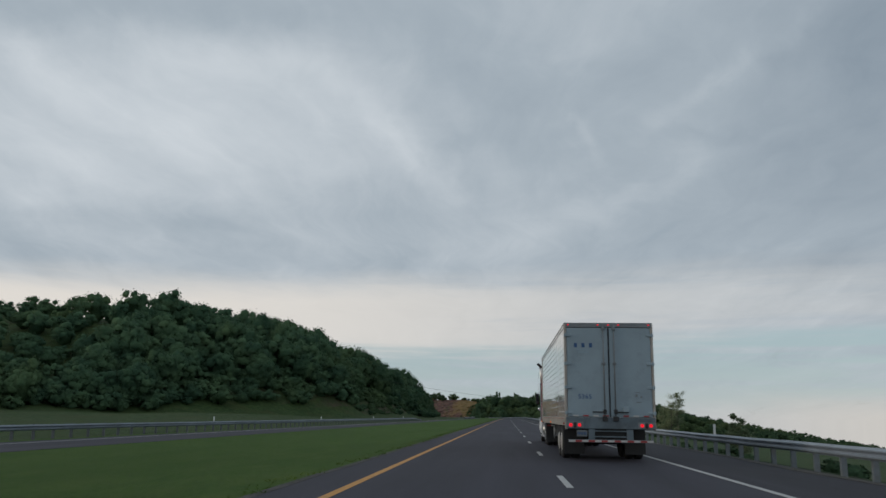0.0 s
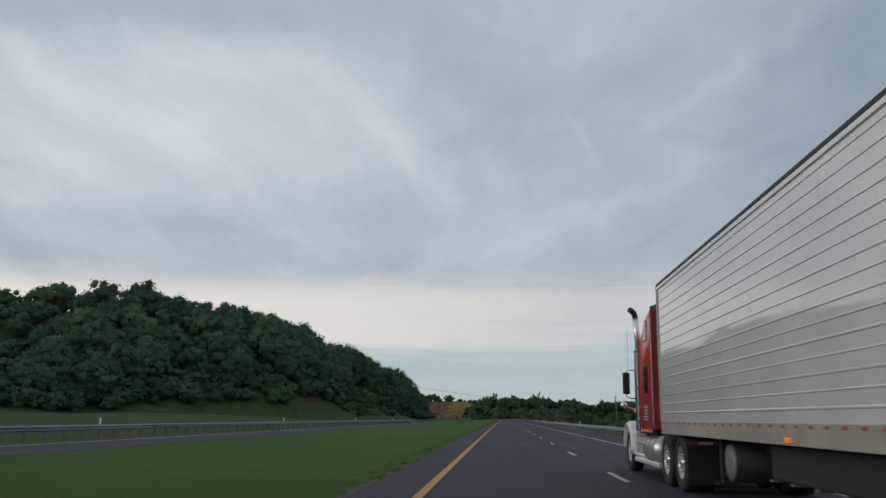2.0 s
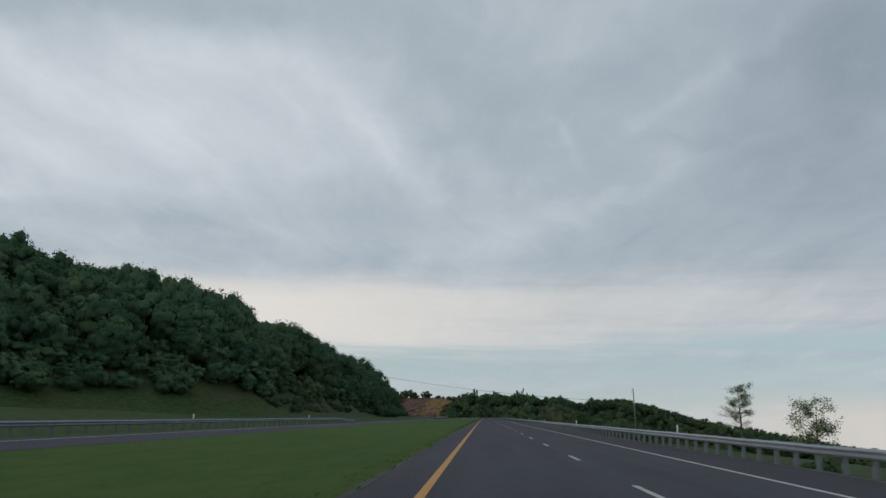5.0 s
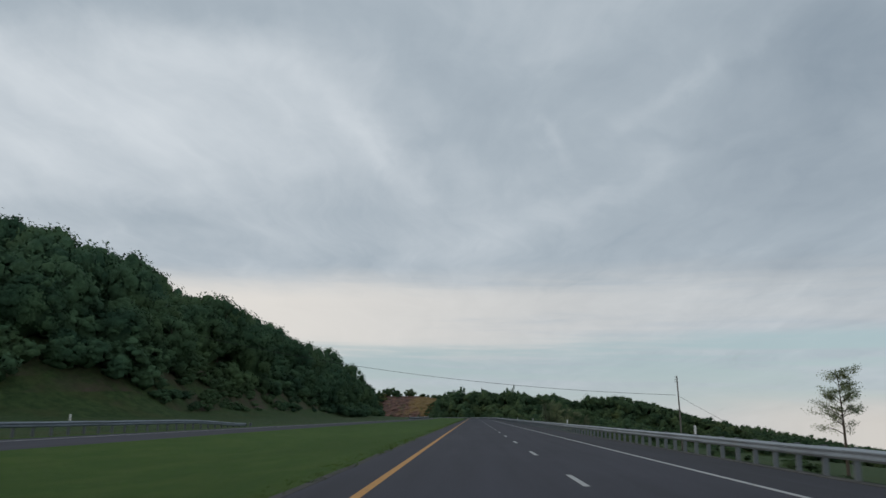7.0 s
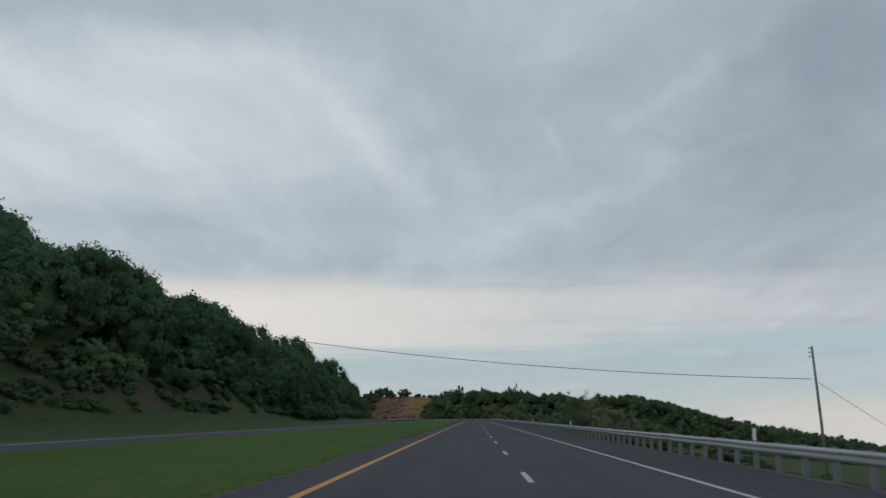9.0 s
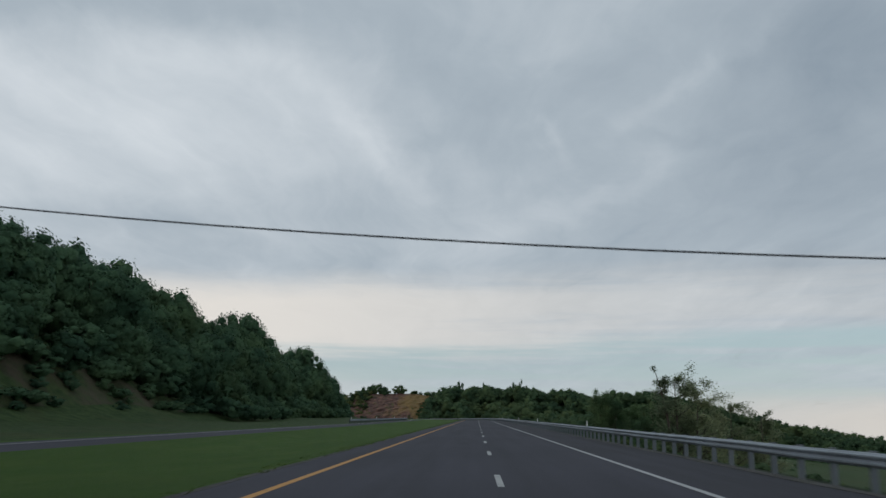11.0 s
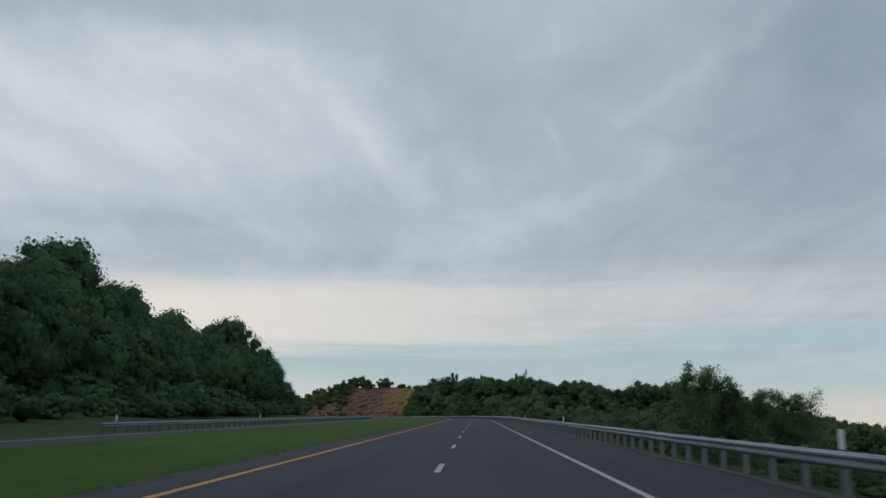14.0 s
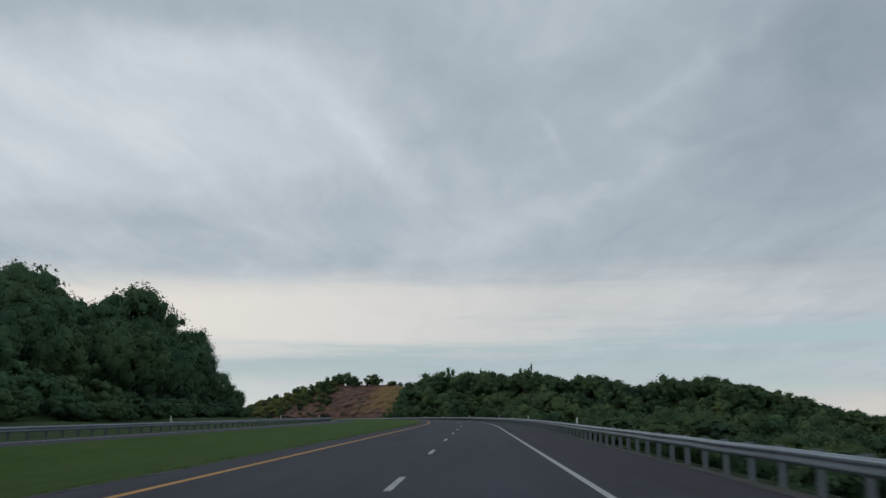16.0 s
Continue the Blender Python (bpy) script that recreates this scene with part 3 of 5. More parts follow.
def build_rail(name, u, y0, y1, toward, label, flare0=False, posts_from=0, posts_to=0, drop=0.0, sink=0.0, steel=None):
    """A W-beam guard rail along the road; toward is +1 or -1, the side to which the beam faces; sink: how deep its end dips."""
    rail = thing(name, label, "guard rail", (0, 0, 0))
    ys = np.arange(y0, y1 + 0.1, 3.81)
    verts, faces = [], []
    k = len(W_BEAM)
    thick = 0.012
    def line(y):
        away = 0.0
        if flare0 and y < y0 + 12:
            away = -toward * 1.2 * ((y0 + 12 - y) / 12) ** 2
        return float(shifted(u, y)) + away + float(bend(y)), float(grade(y)) - drop - sink * float(smooth(y, y1 - 22, y1 - 2))
    for y in ys:
        x, g = line(y)
        sway = 0.012 * math.sin(y * 0.9) + 0.01 * math.sin(y * 0.23)
        for off, h in W_BEAM:
            verts.append((x + toward * (off + 0.10) + sway, y, g + 0.49 + h + sway * 0.5))
        for off, h in W_BEAM:
            verts.append((x + toward * (off + 0.10 - thick) + sway, y, g + 0.49 + h + sway * 0.5))
    for j in range(len(ys) - 1):
        a, b = 2 * k * j, 2 * k * (j + 1)
        for i in range(k - 1):
            faces.append((a + i, a + i + 1, b + i + 1, b + i))
            faces.append((a + k + i + 1, a + k + i, b + k + i, b + k + i + 1))
        faces.append((a + k - 1, a + 2 * k - 1, b + 2 * k - 1, b + k - 1))
        faces.append((a, b, b + k, a + k))
    beam = new("beam", mesh_from("beam", verts, faces, steel or STEEL))
    beam.parent = rail
    bm = bmesh.new()
    box(bm, (-0.075, -0.042, -0.75), (0.075, 0.042, 0.825))
    post_mesh = bpy.data.meshes.new("post")
    bm.to_mesh(post_mesh)
    bm.free()
    post_mesh.materials.append(BACKLIT_POST if steel else POST)
    bm = bmesh.new()
    box(bm, (-0.05, -0.07, 0.50), (0.05, 0.07, 0.80))
    block_mesh = bpy.data.meshes.new("spacer_block")
    bm.to_mesh(block_mesh)
    bm.free()
    block_mesh.materials.append(BACKLIT_POST if steel else POST)
    rest = []
    for y in np.arange(y0 + 0.5, y1, 1.905):
        x, g = line(y)
        if posts_from <= y <= posts_to:
            post = new("post", post_mesh)
            post.parent, post.location = rail, (x - toward * 0.09, y, g)
            block = new("spacer_block", block_mesh)
            block.parent, block.location = post, (toward * 0.125, 0, 0)
        else:
            rest.append((x - toward * 0.09, y, g))
    if rest:
        bm = bmesh.new()
        for x, y, g in rest:
            box(bm, (x - 0.075, y - 0.05, g - 0.75), (x + 0.075, y + 0.05, g + 0.77))
        tagged(part("post_row", bm, BACKLIT_POST if steel else POST, rail), kind="stuff")
    return rail


def build_marker(x, y, z, mesh=[]):
    """A flat white flexible marker that stands up behind the rail."""
    if not mesh:
        bm = bmesh.new()
        box(bm, (-0.05, -0.012, 0.52), (0.05, 0.012, 1.20), 0.008)
        box(bm, (-0.05, -0.014, 1.05), (0.05, -0.0125, 1.15))
        me = bpy.data.meshes.new("marker_blade")
        bm.to_mesh(me)
        bm.free()
        me.materials.append(MARKER)
        mesh.append(me)
    marker = new("delineator_post", mesh[0])
    marker.location = (x, y, z)
    tagged(marker, "white plastic delineator post beside the guard rail", "delineator", "rail markers")


right_rail = build_rail("guard_rail", 7.72, -30, 900, -1, "galvanised steel guard rail along the outer shoulder", drop=0.165, posts_from=110, posts_to=660)
left_rail = build_rail("guard_rail", -26.0, -60, 298, 1, "galvanised steel guard rail beside the opposite carriageway", drop=LEFT_DROP, sink=0.42, steel=BACKLIT_STEEL, posts_from=70, posts_to=298)
left_rail_far = build_rail("guard_rail", -25.6, 481, 900, 1, "galvanised steel guard rail before the wooded bank", drop=LEFT_DROP + 0.08, steel=BACKLIT_STEEL, posts_from=481, posts_to=700)
for y in (102, 151, 199, 248, 298, 347, 396, 445.5, 495, 545, 589, 630, 675, 720):
    y = -29.5 + 1.905 * round((y + 29.5) / 1.905)          # fixed to the nearest post
    build_marker(7.81 + float(bend(y)), y + 0.06, float(grade(y)) - 0.165)
for y in (135, 175, 217, 258, 483, 520, 560, 600, 640):
    first = -59.5 if y < 400 else 481.5
    y = first + 1.905 * round((y - first) / 1.905)
    build_marker(float(shifted(-26.0 if y < 400 else -25.6, y)) - 0.09 + float(bend(y)), y + 0.06, float(grade(y)) - LEFT_DROP)


# ---- trees ----
def ico(level):
    bm = bmesh.new()
    bmesh.ops.create_icosphere(bm, subdivisions=level, radius=1.0)
    v = np.array([p.co[:] for p in bm.verts])
    f = np.array([[p.index for p in q.verts] for q in bm.faces])
    bm.free()
    return v, f


CORE_FINE, CORE_PLAIN = ico(2), ico(1)


def crown_shape(rng, leaves, leaf, clumps=18, low=-0.5, core=CORE_PLAIN, spread=1.0, fill=1.0, flat=0.8, ragged=0.0, lobe=None):
    """A broad crown, 1 in radius and 2 high with its base at 0: sprays of leaves at the boughs' ends, some thrust out beyond the rest, with gaps between."""
    ways = rng.normal(size=(clumps * 8, 3))
    ways /= np.linalg.norm(ways, axis=1)[:, None]
    ways = ways[ways[:, 2] > low]
    keep = [ways[0]]
    for w in ways[1:]:
        if len(keep) < clumps and max(float(w @ k) for k in keep) < (0.90 if clumps < 24 else 0.95):
            keep.append(w)
    ways = np.array(keep)
    big = rng.uniform(0.20, 0.40, len(ways)) * spread
    reach = rng.uniform(0.52, 0.80, len(ways)) + ragged * rng.random(len(ways)) ** 3
    big = big * np.where(reach > 0.9, 0.72, 1.0)
    mids = ways * reach[:, None] * np.array([1.0, 1.0, 0.88]) + (0, 0, 1.0)
    # dim inner mass, hidden by the leaves
    base, faces = core
    inner = base * rng.uniform(0.38, 0.58, len(base))[:, None] * fill * np.array([1, 1, 1.15]) + (0, 0, 0.80)
    rough = base + rng.normal(size=base.shape) * 0.5 - (0, 0, 0.2)
    verts, tris, normals, count = [inner], [faces], [rough / np.linalg.norm(rough, axis=1)[:, None]], len(base)
    # the leafy mass of each bough, uneven, on which the outer leaves sit
    lobe, lobe_faces = lobe or CORE_PLAIN
    for m, w, b in zip(mids, ways, big):
        body = lobe * (b * rng.uniform(0.55, 0.86, len(lobe)))[:, None]
        body = body * np.array([1, 1, flat]) + m
        shade = lobe * 0.7 + w * 0.45 + (0, 0, 0.12) + rng.normal(size=lobe.shape) * 0.15
        verts.append(body)
        normals.append(shade / np.linalg.norm(shade, axis=1)[:, None])
        tris.append(lobe_faces + count)
        count += len(lobe)
    which = rng.choice(len(ways), leaves * 3, p=big ** 2 / (big ** 2).sum())
    out = rng.normal(size=(leaves * 3, 3))
    out /= np.linalg.norm(out, axis=1)[:, None]
    good = (out * ways[which]).sum(1) > rng.uniform(-0.5, 0.1, leaves * 3)
    which, out = which[good][:leaves], out[good][:leaves]
    k = len(out)
    mid = mids[which] + out * (big[which] * (1.10 - 0.42 * rng.random(k) ** 1.5))[:, None] * np.array([1, 1, flat])
    mid += rng.normal(size=(k, 3)) * 0.03
    face = out * 0.55 + ways[which] * 0.55 + (0, 0, 0.12)
    tilt = face + rng.normal(size=(k, 3)) * 0.34
    tilt /= np.linalg.norm(tilt, axis=1)[:, None]
    soft = face + rng.normal(size=(k, 3)) * 0.16
    soft /= np.linalg.norm(soft, axis=1)[:, None]
    side = np.cross(tilt, rng.normal(size=(k, 3)))
    side /= np.linalg.norm(side, axis=1)[:, None]
    other = np.cross(tilt, side)
    size = leaf * rng.uniform(0.55, 1.45, k)[:, None]
    spray = np.stack([mid - side * size, mid + side * size * 0.7 - other * size * 0.8, mid + side * size * 0.5 + other * size], 1).reshape(-1, 3)
    verts.append(spray)
    normals.append(np.repeat(soft, 3, axis=0))
    tris.append(np.arange(k)[:, None] * 3 + count + [0, 1, 2])
    return np.concatenate(verts), np.concatenate(tris), np.concatenate(normals)


def soften(me, normals):
    """Gives leaves the rounded shading of the clump they belong to."""
    me.polygons.foreach_set("use_smooth", [True] * len(me.polygons))
    layer = me.attributes.new("custom_normal", "FLOAT_VECTOR", "POINT")
    layer.data.foreach_set("vector", np.ascontiguousarray(normals, np.float32).ravel())
    me.update()


def woods(name, places, shapes, mat, label):
    """Many trees as one mesh. places: x, y, z, radius, height."""
    rng = np.random.default_rng(7)
    verts, tris, normals, count = [], [], [], 0
    for x, y, z, r, h in places:
        v, f, m = shapes[rng.integers(len(shapes))]
        a = rng.uniform(0, math.tau)
        c, s = math.cos(a), math.sin(a)
        verts.append(np.stack([(v[:, 0] * c - v[:, 1] * s) * r + x, (v[:, 0] * s + v[:, 1] * c) * r + y, v[:, 2] * h / 2 + z], 1))
        normals.append(np.stack([m[:, 0] * c - m[:, 1] * s, m[:, 0] * s + m[:, 1] * c, m[:, 2]], 1))
        tris.append(f + count)
        count += len(v)
    me = mesh_from_arrays(name, np.concatenate(verts), np.concatenate(tris), mat)
    soften(me, np.concatenate(normals))
    return tagged(new(name, me), label, "woods", kind="stuff")


def stand(name, places, shapes, mat, label, group):
    """Trees that can be told apart: each a thing with its trunk and its crown; the shapes are shared."""
    rng = np.random.default_rng(9)
    crowns = []
    for v, f, m in shapes:
        me = mesh_from_arrays("crown", v, f, mat)
        soften(me, m)
        crowns.append(me)
    bm = bmesh.new()
    sweep(bm, [(0, 0, -0.12), (0.01, 0, 0.3), (-0.02, 0.01, 0.8), (0.0, 0.0, 1.45)], [0.055, 0.042, 0.03, 0.012], 8)
    for k in range(7):
        a, z = k * 2.4, 0.35 + 0.13 * k
        sweep(bm, [(0, 0, z), (0.2 * math.cos(a), 0.2 * math.sin(a), z + 0.16), (0.42 * math.cos(a), 0.42 * math.sin(a), z + 0.4)], [0.018, 0.013, 0.006], 5)
    wood = bpy.data.meshes.new("trunk")
    bm.to_mesh(wood)
    bm.free()
    wood.materials.append(BARK)
    for x, y, z, r, h in places:
        tree = thing(name, label, "tree", (x, y, z), group)
        turn = rng.uniform(0, math.tau)
        for part_name, me in (("crown", crowns[rng.integers(len(crowns))]), ("trunk", wood)):
            ob = new(part_name, me)
            ob.parent, ob.scale, ob.rotation_euler = tree, (r, r, h / 2), (0, 0, turn)


def scatter(rng, x0, x1, y0, y1, gap):
    """Places on a shaken grid."""
    xs, ys = np.meshgrid(np.arange(x0, x1, gap), np.arange(y0, y1, gap))
    pts = np.stack([xs.ravel(), ys.ravel()], 1)
    return pts + rng.uniform(-0.42, 0.42, pts.shape) * gap


def clear_bank(y):
    """How much further up the slope the woods begin where the foot of the hill is an open bank."""
    return 8.5 * float(smooth(y, 250, 300) * (1 - smooth(y, 448, 482))) - 4.0 * float(smooth(y, 322, 345) * (1 - smooth(y, 448, 482)))


def plant_woods():
    rng = np.random.default_rng(11)
    places = np.random.default_rng(23)
    edge = [crown_shape(rng, 3700, 0.033, 46, -0.8, core=CORE_FINE, spread=0.80, flat=0.72, fill=1.0, ragged=0.17) for _ in range(7)]
    fine = [crown_shape(rng, 900, 0.046, 30, -0.6, spread=0.95, flat=0.78, fill=1.05, ragged=0.09) for _ in range(8)]
    plain = [crown_shape(rng, 340, 0.060, 16, spread=1.10, fill=1.2, ragged=0.05) for _ in range(8)]
    rough = [crown_shape(rng, 270, 0.056, 15, spread=0.98, fill=1.25, ragged=0.20) for _ in range(8)]
    bush = [crown_shape(rng, 270, 0.085, 12, -0.55, fill=0.9) for _ in range(6)]
    tuft = [crown_shape(rng, 140, 0.155, 8, -0.2) for _ in range(6)]
    front, near, back, fringe = [], [], [], []
    rng = places
    for x, y in scatter(rng, -250, -36, 70, 735, 8.3):
        d = float(hill_foot(y)) - x
        lift = float(0.25 * smooth(y, 60, 180) + 0.75 * smooth(y, 170, 380)) * float(smooth(-y, -770, -690))
        if d < 5 + clear_bank(y) or lift < 0.05 or d > (150 if y < 340 else 100) or y > 712:
            continue
        z = float(land(x, y))
        h = rng.uniform(7.6, 15.4) * (1 + 0.3 * lump(x, y, 24, 4.0))
        h *= 1 + 0.16 * float(smooth(y, 300, 350)) + 0.10 * float(smooth(y, 480, 540)) + 0.14 * float(smooth(y, 610, 660)) - 0.2 * math.exp(-((y - 603) / 22) ** 2) + 0.07 * math.exp(-((y - 375) / 30) ** 2) - 0.12 * math.exp(-((y - 270) / 40) ** 2) - 0.08 * math.exp(-((y - 435) / 40) ** 2)
        h *= 1 - 0.30 * float(smooth(-3 - (y - 108) * 0.64 - x, 0, 30))
        h *= 1 + 0.12 * math.exp(-((y - 335) / 18) ** 2)
        h *= 1 - 0.22 * math.exp(-((y - 385) / 28) ** 2) * float(smooth(d, 55, 78))
        h -= float(np.interp(-x, [80, 90, 110, 135, 150, 180, 230], [0, 2.0, 3.6, 4.2, 5.2, 8.0, 8.0]) * smooth(y, 290, 318) * (1 - smooth(y, 366, 392)))
        h += 2.2 * math.exp(-((y - 400) / 14) ** 2) * float(smooth(-x, 68, 76)) + 2.0 * float(smooth(y, 456, 472) * (1 - smooth(y, 505, 520)) * smooth(-x, 58, 64))
        h = max(h, 4.5)
        r = min(6.6, 1.0 + h * rng.uniform(0.32, 0.42))
        (front if d < 20 and y > 290 else near if d < 60 else back).append((x, y, z - 0.8, r, h))
    for x, y, h in ((-69, 668, 25.0), (-73, 676, 23.0), (-62, 660, 17.5), (-63, 573, 19.0), (-60, 566, 17.0), (-66, 580, 20.0), (-62, 549, 22.5), (-58, 541, 19.0), (-66, 556, 23.0), (-61, 683, 15.0), (-59, 691, 12.5), (-57, 697, 10.0), (-58, 705, 9.0), (-54, 686, 7.0)):
        front.append((x, y, float(land(x, y)) - 0.8, h * 0.33, h))
    # undergrowth between the trunks
    under = []
    for x, y in scatter(rng, -170, -40, 130, 470, 8.0):
        d = float(hill_foot(y)) - x
        if 4 + clear_bank(y) < d < 62:
            h = rng.uniform(4.0, 6.5)
            under.append((x, y, float(land(x, y)) - 0.8, rng.uniform(3.2, 4.4), h))
    for x, y in scatter(rng, -105, -44, 258, 338, 4.6):
        d = float(hill_foot(y)) - x
        if 1.5 + clear_bank(y) < d < 40:
            h = rng.uniform(3.6, 6.0)
            under.append((x, y, float(land(x, y)) - 0.8, rng.uniform(2.4, 3.4), h))
    woods("hill_undergrowth", under, rough, LEAF_HILL, "dark green undergrowth among the hillside trees")
    # the wood's edge: lower growth down to the grass
    for y in np.arange(110, 712, 4.2):
        for _ in range(2):
            d = rng.uniform(1.0, 8.5)
            yy = y + rng.uniform(-1.7, 1.7)
            if 325 < yy < 480 and (d < 3.5 or lump(d * 3, yy, 15, 9.0) > 0.2):
                continue                                    # bare bank
            d += 0.9 * clear_bank(yy)
            x = float(hill_foot(yy)) - d
            h = rng.uniform(3.0, 6.5)
            fringe.append((x, yy, float(land(x, yy)) - 0.5, h * rng.uniform(0.5, 0.65), h))
    for y in np.arange(478, 712, 2.6):
        for _ in range(2):
            d, yy = rng.uniform(-5.0, 4.0), y + rng.uniform(-1.7, 1.7)
            x = float(hill_foot(yy)) - d
            h = rng.uniform(2.0, 4.6)
            fringe.append((x, yy, float(land(x, yy)) - 0.4, h * rng.uniform(0.55, 0.75), h))
    for y in np.arange(268, 482, 0.7):
        d, yy = rng.uniform(3.5, 12.0), y + rng.uniform(-1, 1)
        x = float(hill_foot(yy)) - d
        if yy < 335 or (d < 9 and lump(d * 2.5, yy, 9, 9.0) > 0.08):
            continue
        h = rng.uniform(0.7, 1.6) + 0.12 * d
        fringe.append((x, yy, float(land(x, yy)) - 0.3, h * rng.uniform(0.55, 0.9), h))
    stand("hillside_tree", front, edge, LEAF_HILL, "tall dark green deciduous tree at the hill wood's edge", "hill edge trees")
    woods("hill_foot_brush", fringe, bush, LEAF_HILL, "lower green growth along the edge of the hill woods")
    woods("hillside_woods", near, fine, LEAF_HILL, "dense dark green deciduous woods on the hillside")
    woods("hilltop_woods", back, plain, LEAF_HILL, "dark green deciduous woods on the hilltop")
    far = []
    for x, y in scatter(rng, -150, 420, 850, 1090, 9.5):
        u = x - float(bend(y))
        if (-34 < u < 12 and y < 1040) or (x > 0 and y > 948):
            continue
        if -165 < x < -30 + 0.09 * (1000 - y) + 7 * lump(x, y, 20, 2.0):
            continue                                        # open in front of the cutting
        h = (7.5 + 8.0 * rng.random() ** 2.0) * (1 + 0.25 * lump(x, y, 22, 8.0))
        if x < -34:
            h *= 0.7
            if lump(x, y, 26, 5.0) < 0.0:
                continue
        g = float(land(x, y)) - 1.8
        if x > 0:
            top = max(3.5, (canopy(x * (1.0 - 0.002 * (y - 900))) - g) * rng.uniform(0.90, 1.12) * (1 + 0.08 * lump(x, y, 16, 8.0)) + 0.02 * (y - 900) + 0.6)
            h = top if y > 884 else min(h, top)
        far.append((x, y, g, max(2.2, min(8.0, h * rng.uniform(0.50, 0.68))), h))
    # trees that stand out of the ridge's outline
    for x, y, top, r in ((-9, 985, 29.5, 4.2), (-17, 980, 27.5, 4.6), (-25, 985, 24.0, 4.2), (-31, 990, 18.0, 4.4), (-36, 994, 13.0, 4.0), (-40, 1000, 8.0, 3.4), (-29, 978, 14.0, 4.4), (-34, 984, 9.0, 4.0), (-39, 992, 5.0, 3.2), (-22, 970, 16.0, 4.6), (-32, 1004, 19.5, 3.6), (-28, 1002, 20.5, 4.0), (-35, 1006, 15.0, 3.2), (10, 975, 29.0, 3.2), (13, 978, 26.5, 4.5), (33, 980, 31.0, 4.6), (39, 980, 32.5, 2.4), (43, 976, 28.0, 4.2), (50, 978, 25.5, 4.0), (77, 975, 25.0, 6.0), (71, 978, 23.5, 4.6), (84, 974, 22.0, 5.0), (121, 970, 22.5, 5.5), (127, 972, 20.5, 4.5), (115, 972, 20.0, 4.0)):
        g = float(land(x, y)) - 1.8
        far.append((x, y, g, r, top - g))
    # the wood's western edge, stepping down beside the cutting
    for y in np.arange(838, 1006, 2.6):
        x = rng.uniform(-29.5, -21.0)
        h = rng.uniform(4.5, 8.0)
        far.append((x, y, float(land(x, y)) - 1.0, h * rng.uniform(0.42, 0.55), h))
        x = rng.uniform(-34.0, -30.0)
        h = rng.uniform(2.2, 4.2) * (1.0 + 0.6 * float(smooth(y, 900, 980)))
        far.append((x, y, float(land(x, y)) - 0.6, h * rng.uniform(0.55, 0.75), h))
    woods("ridge_woods", far, rough, LEAF_FAR, "green and yellowish woods along the far ridge")
    side, close = [], []
    for x, y in scatter(rng, 12, 390, 505, 860, 10.2):
        u = x - float(bend(y))
        limit = 0.28 * (y - 272) - 16
        if u < 20 - 5 * float(smooth(y, 560, 640)) or x > limit + 55:
            continue
        h = (7.0 + 7.5 * rng.random() ** 1.4) * (1 + 0.25 * lump(x, y, 22, 6.0))
        if y < 660:
            h = (9.0 + 3.2 * rng.random()) * (1 + 0.14 * lump(x, y, 22, 6.0))
            h *= 0.66 * (0.55 + 0.45 * float(smooth(y, 560, 610)))
        else:
            h *= 1.04
        h *= 1 + 0.16 * math.exp(-((x - limit + 16) / 20) ** 2)
        if x > limit:
            h *= 0.62 if y > 760 else 0.62 - 0.3 * float(smooth(x - limit, 0, 25))
        (close if y < 640 and x < 70 else side).append((x, y, float(land(x, y)) - 1.4, h * rng.uniform(0.46, 0.62), h))
    woods("valley_woods", [p for p in side if p[1] < 750], fine, LEAF_FAR, "green woods on the slope below the road")
    woods("valley_woods", [p for p in side if p[1] >= 750], rough, LEAF_FAR, "green woods below the road embankment")
    for x, y in scatter(rng, 27, 50, 528, 548, 4.2):
        h = rng.uniform(3.2, 5.0)
        close.append((x, y, float(land(x, y)) - 0.6, h * rng.uniform(0.5, 0.65), h))
    stand("roadside_tree", close, edge, LEAF_FAR, "full green deciduous tree on the slope beyond the rail", "roadside trees")
    low = []
    for x, y in scatter(rng, 8.0, 30, 56, 640, 3.0):
        u = x - float(bend(y))
        thick = float(smooth(y, 420, 520))
        if u < 8.6 or lump(x, y, 9, 2.0) < -0.12 - 0.3 * thick:
            continue
        h = rng.uniform(0.6, 1.5) * (0.5 if u < 10.2 else 1.0) * (1 + 1.1 * float(smooth(y, 470, 540)))
        low.append((x, y, float(land(x, y)) - 0.2, h * rng.uniform(0.5, 0.8), h))
    woods("embankment_brush", low, tuft, LEAF_FAR, "low green brush on the road embankment")


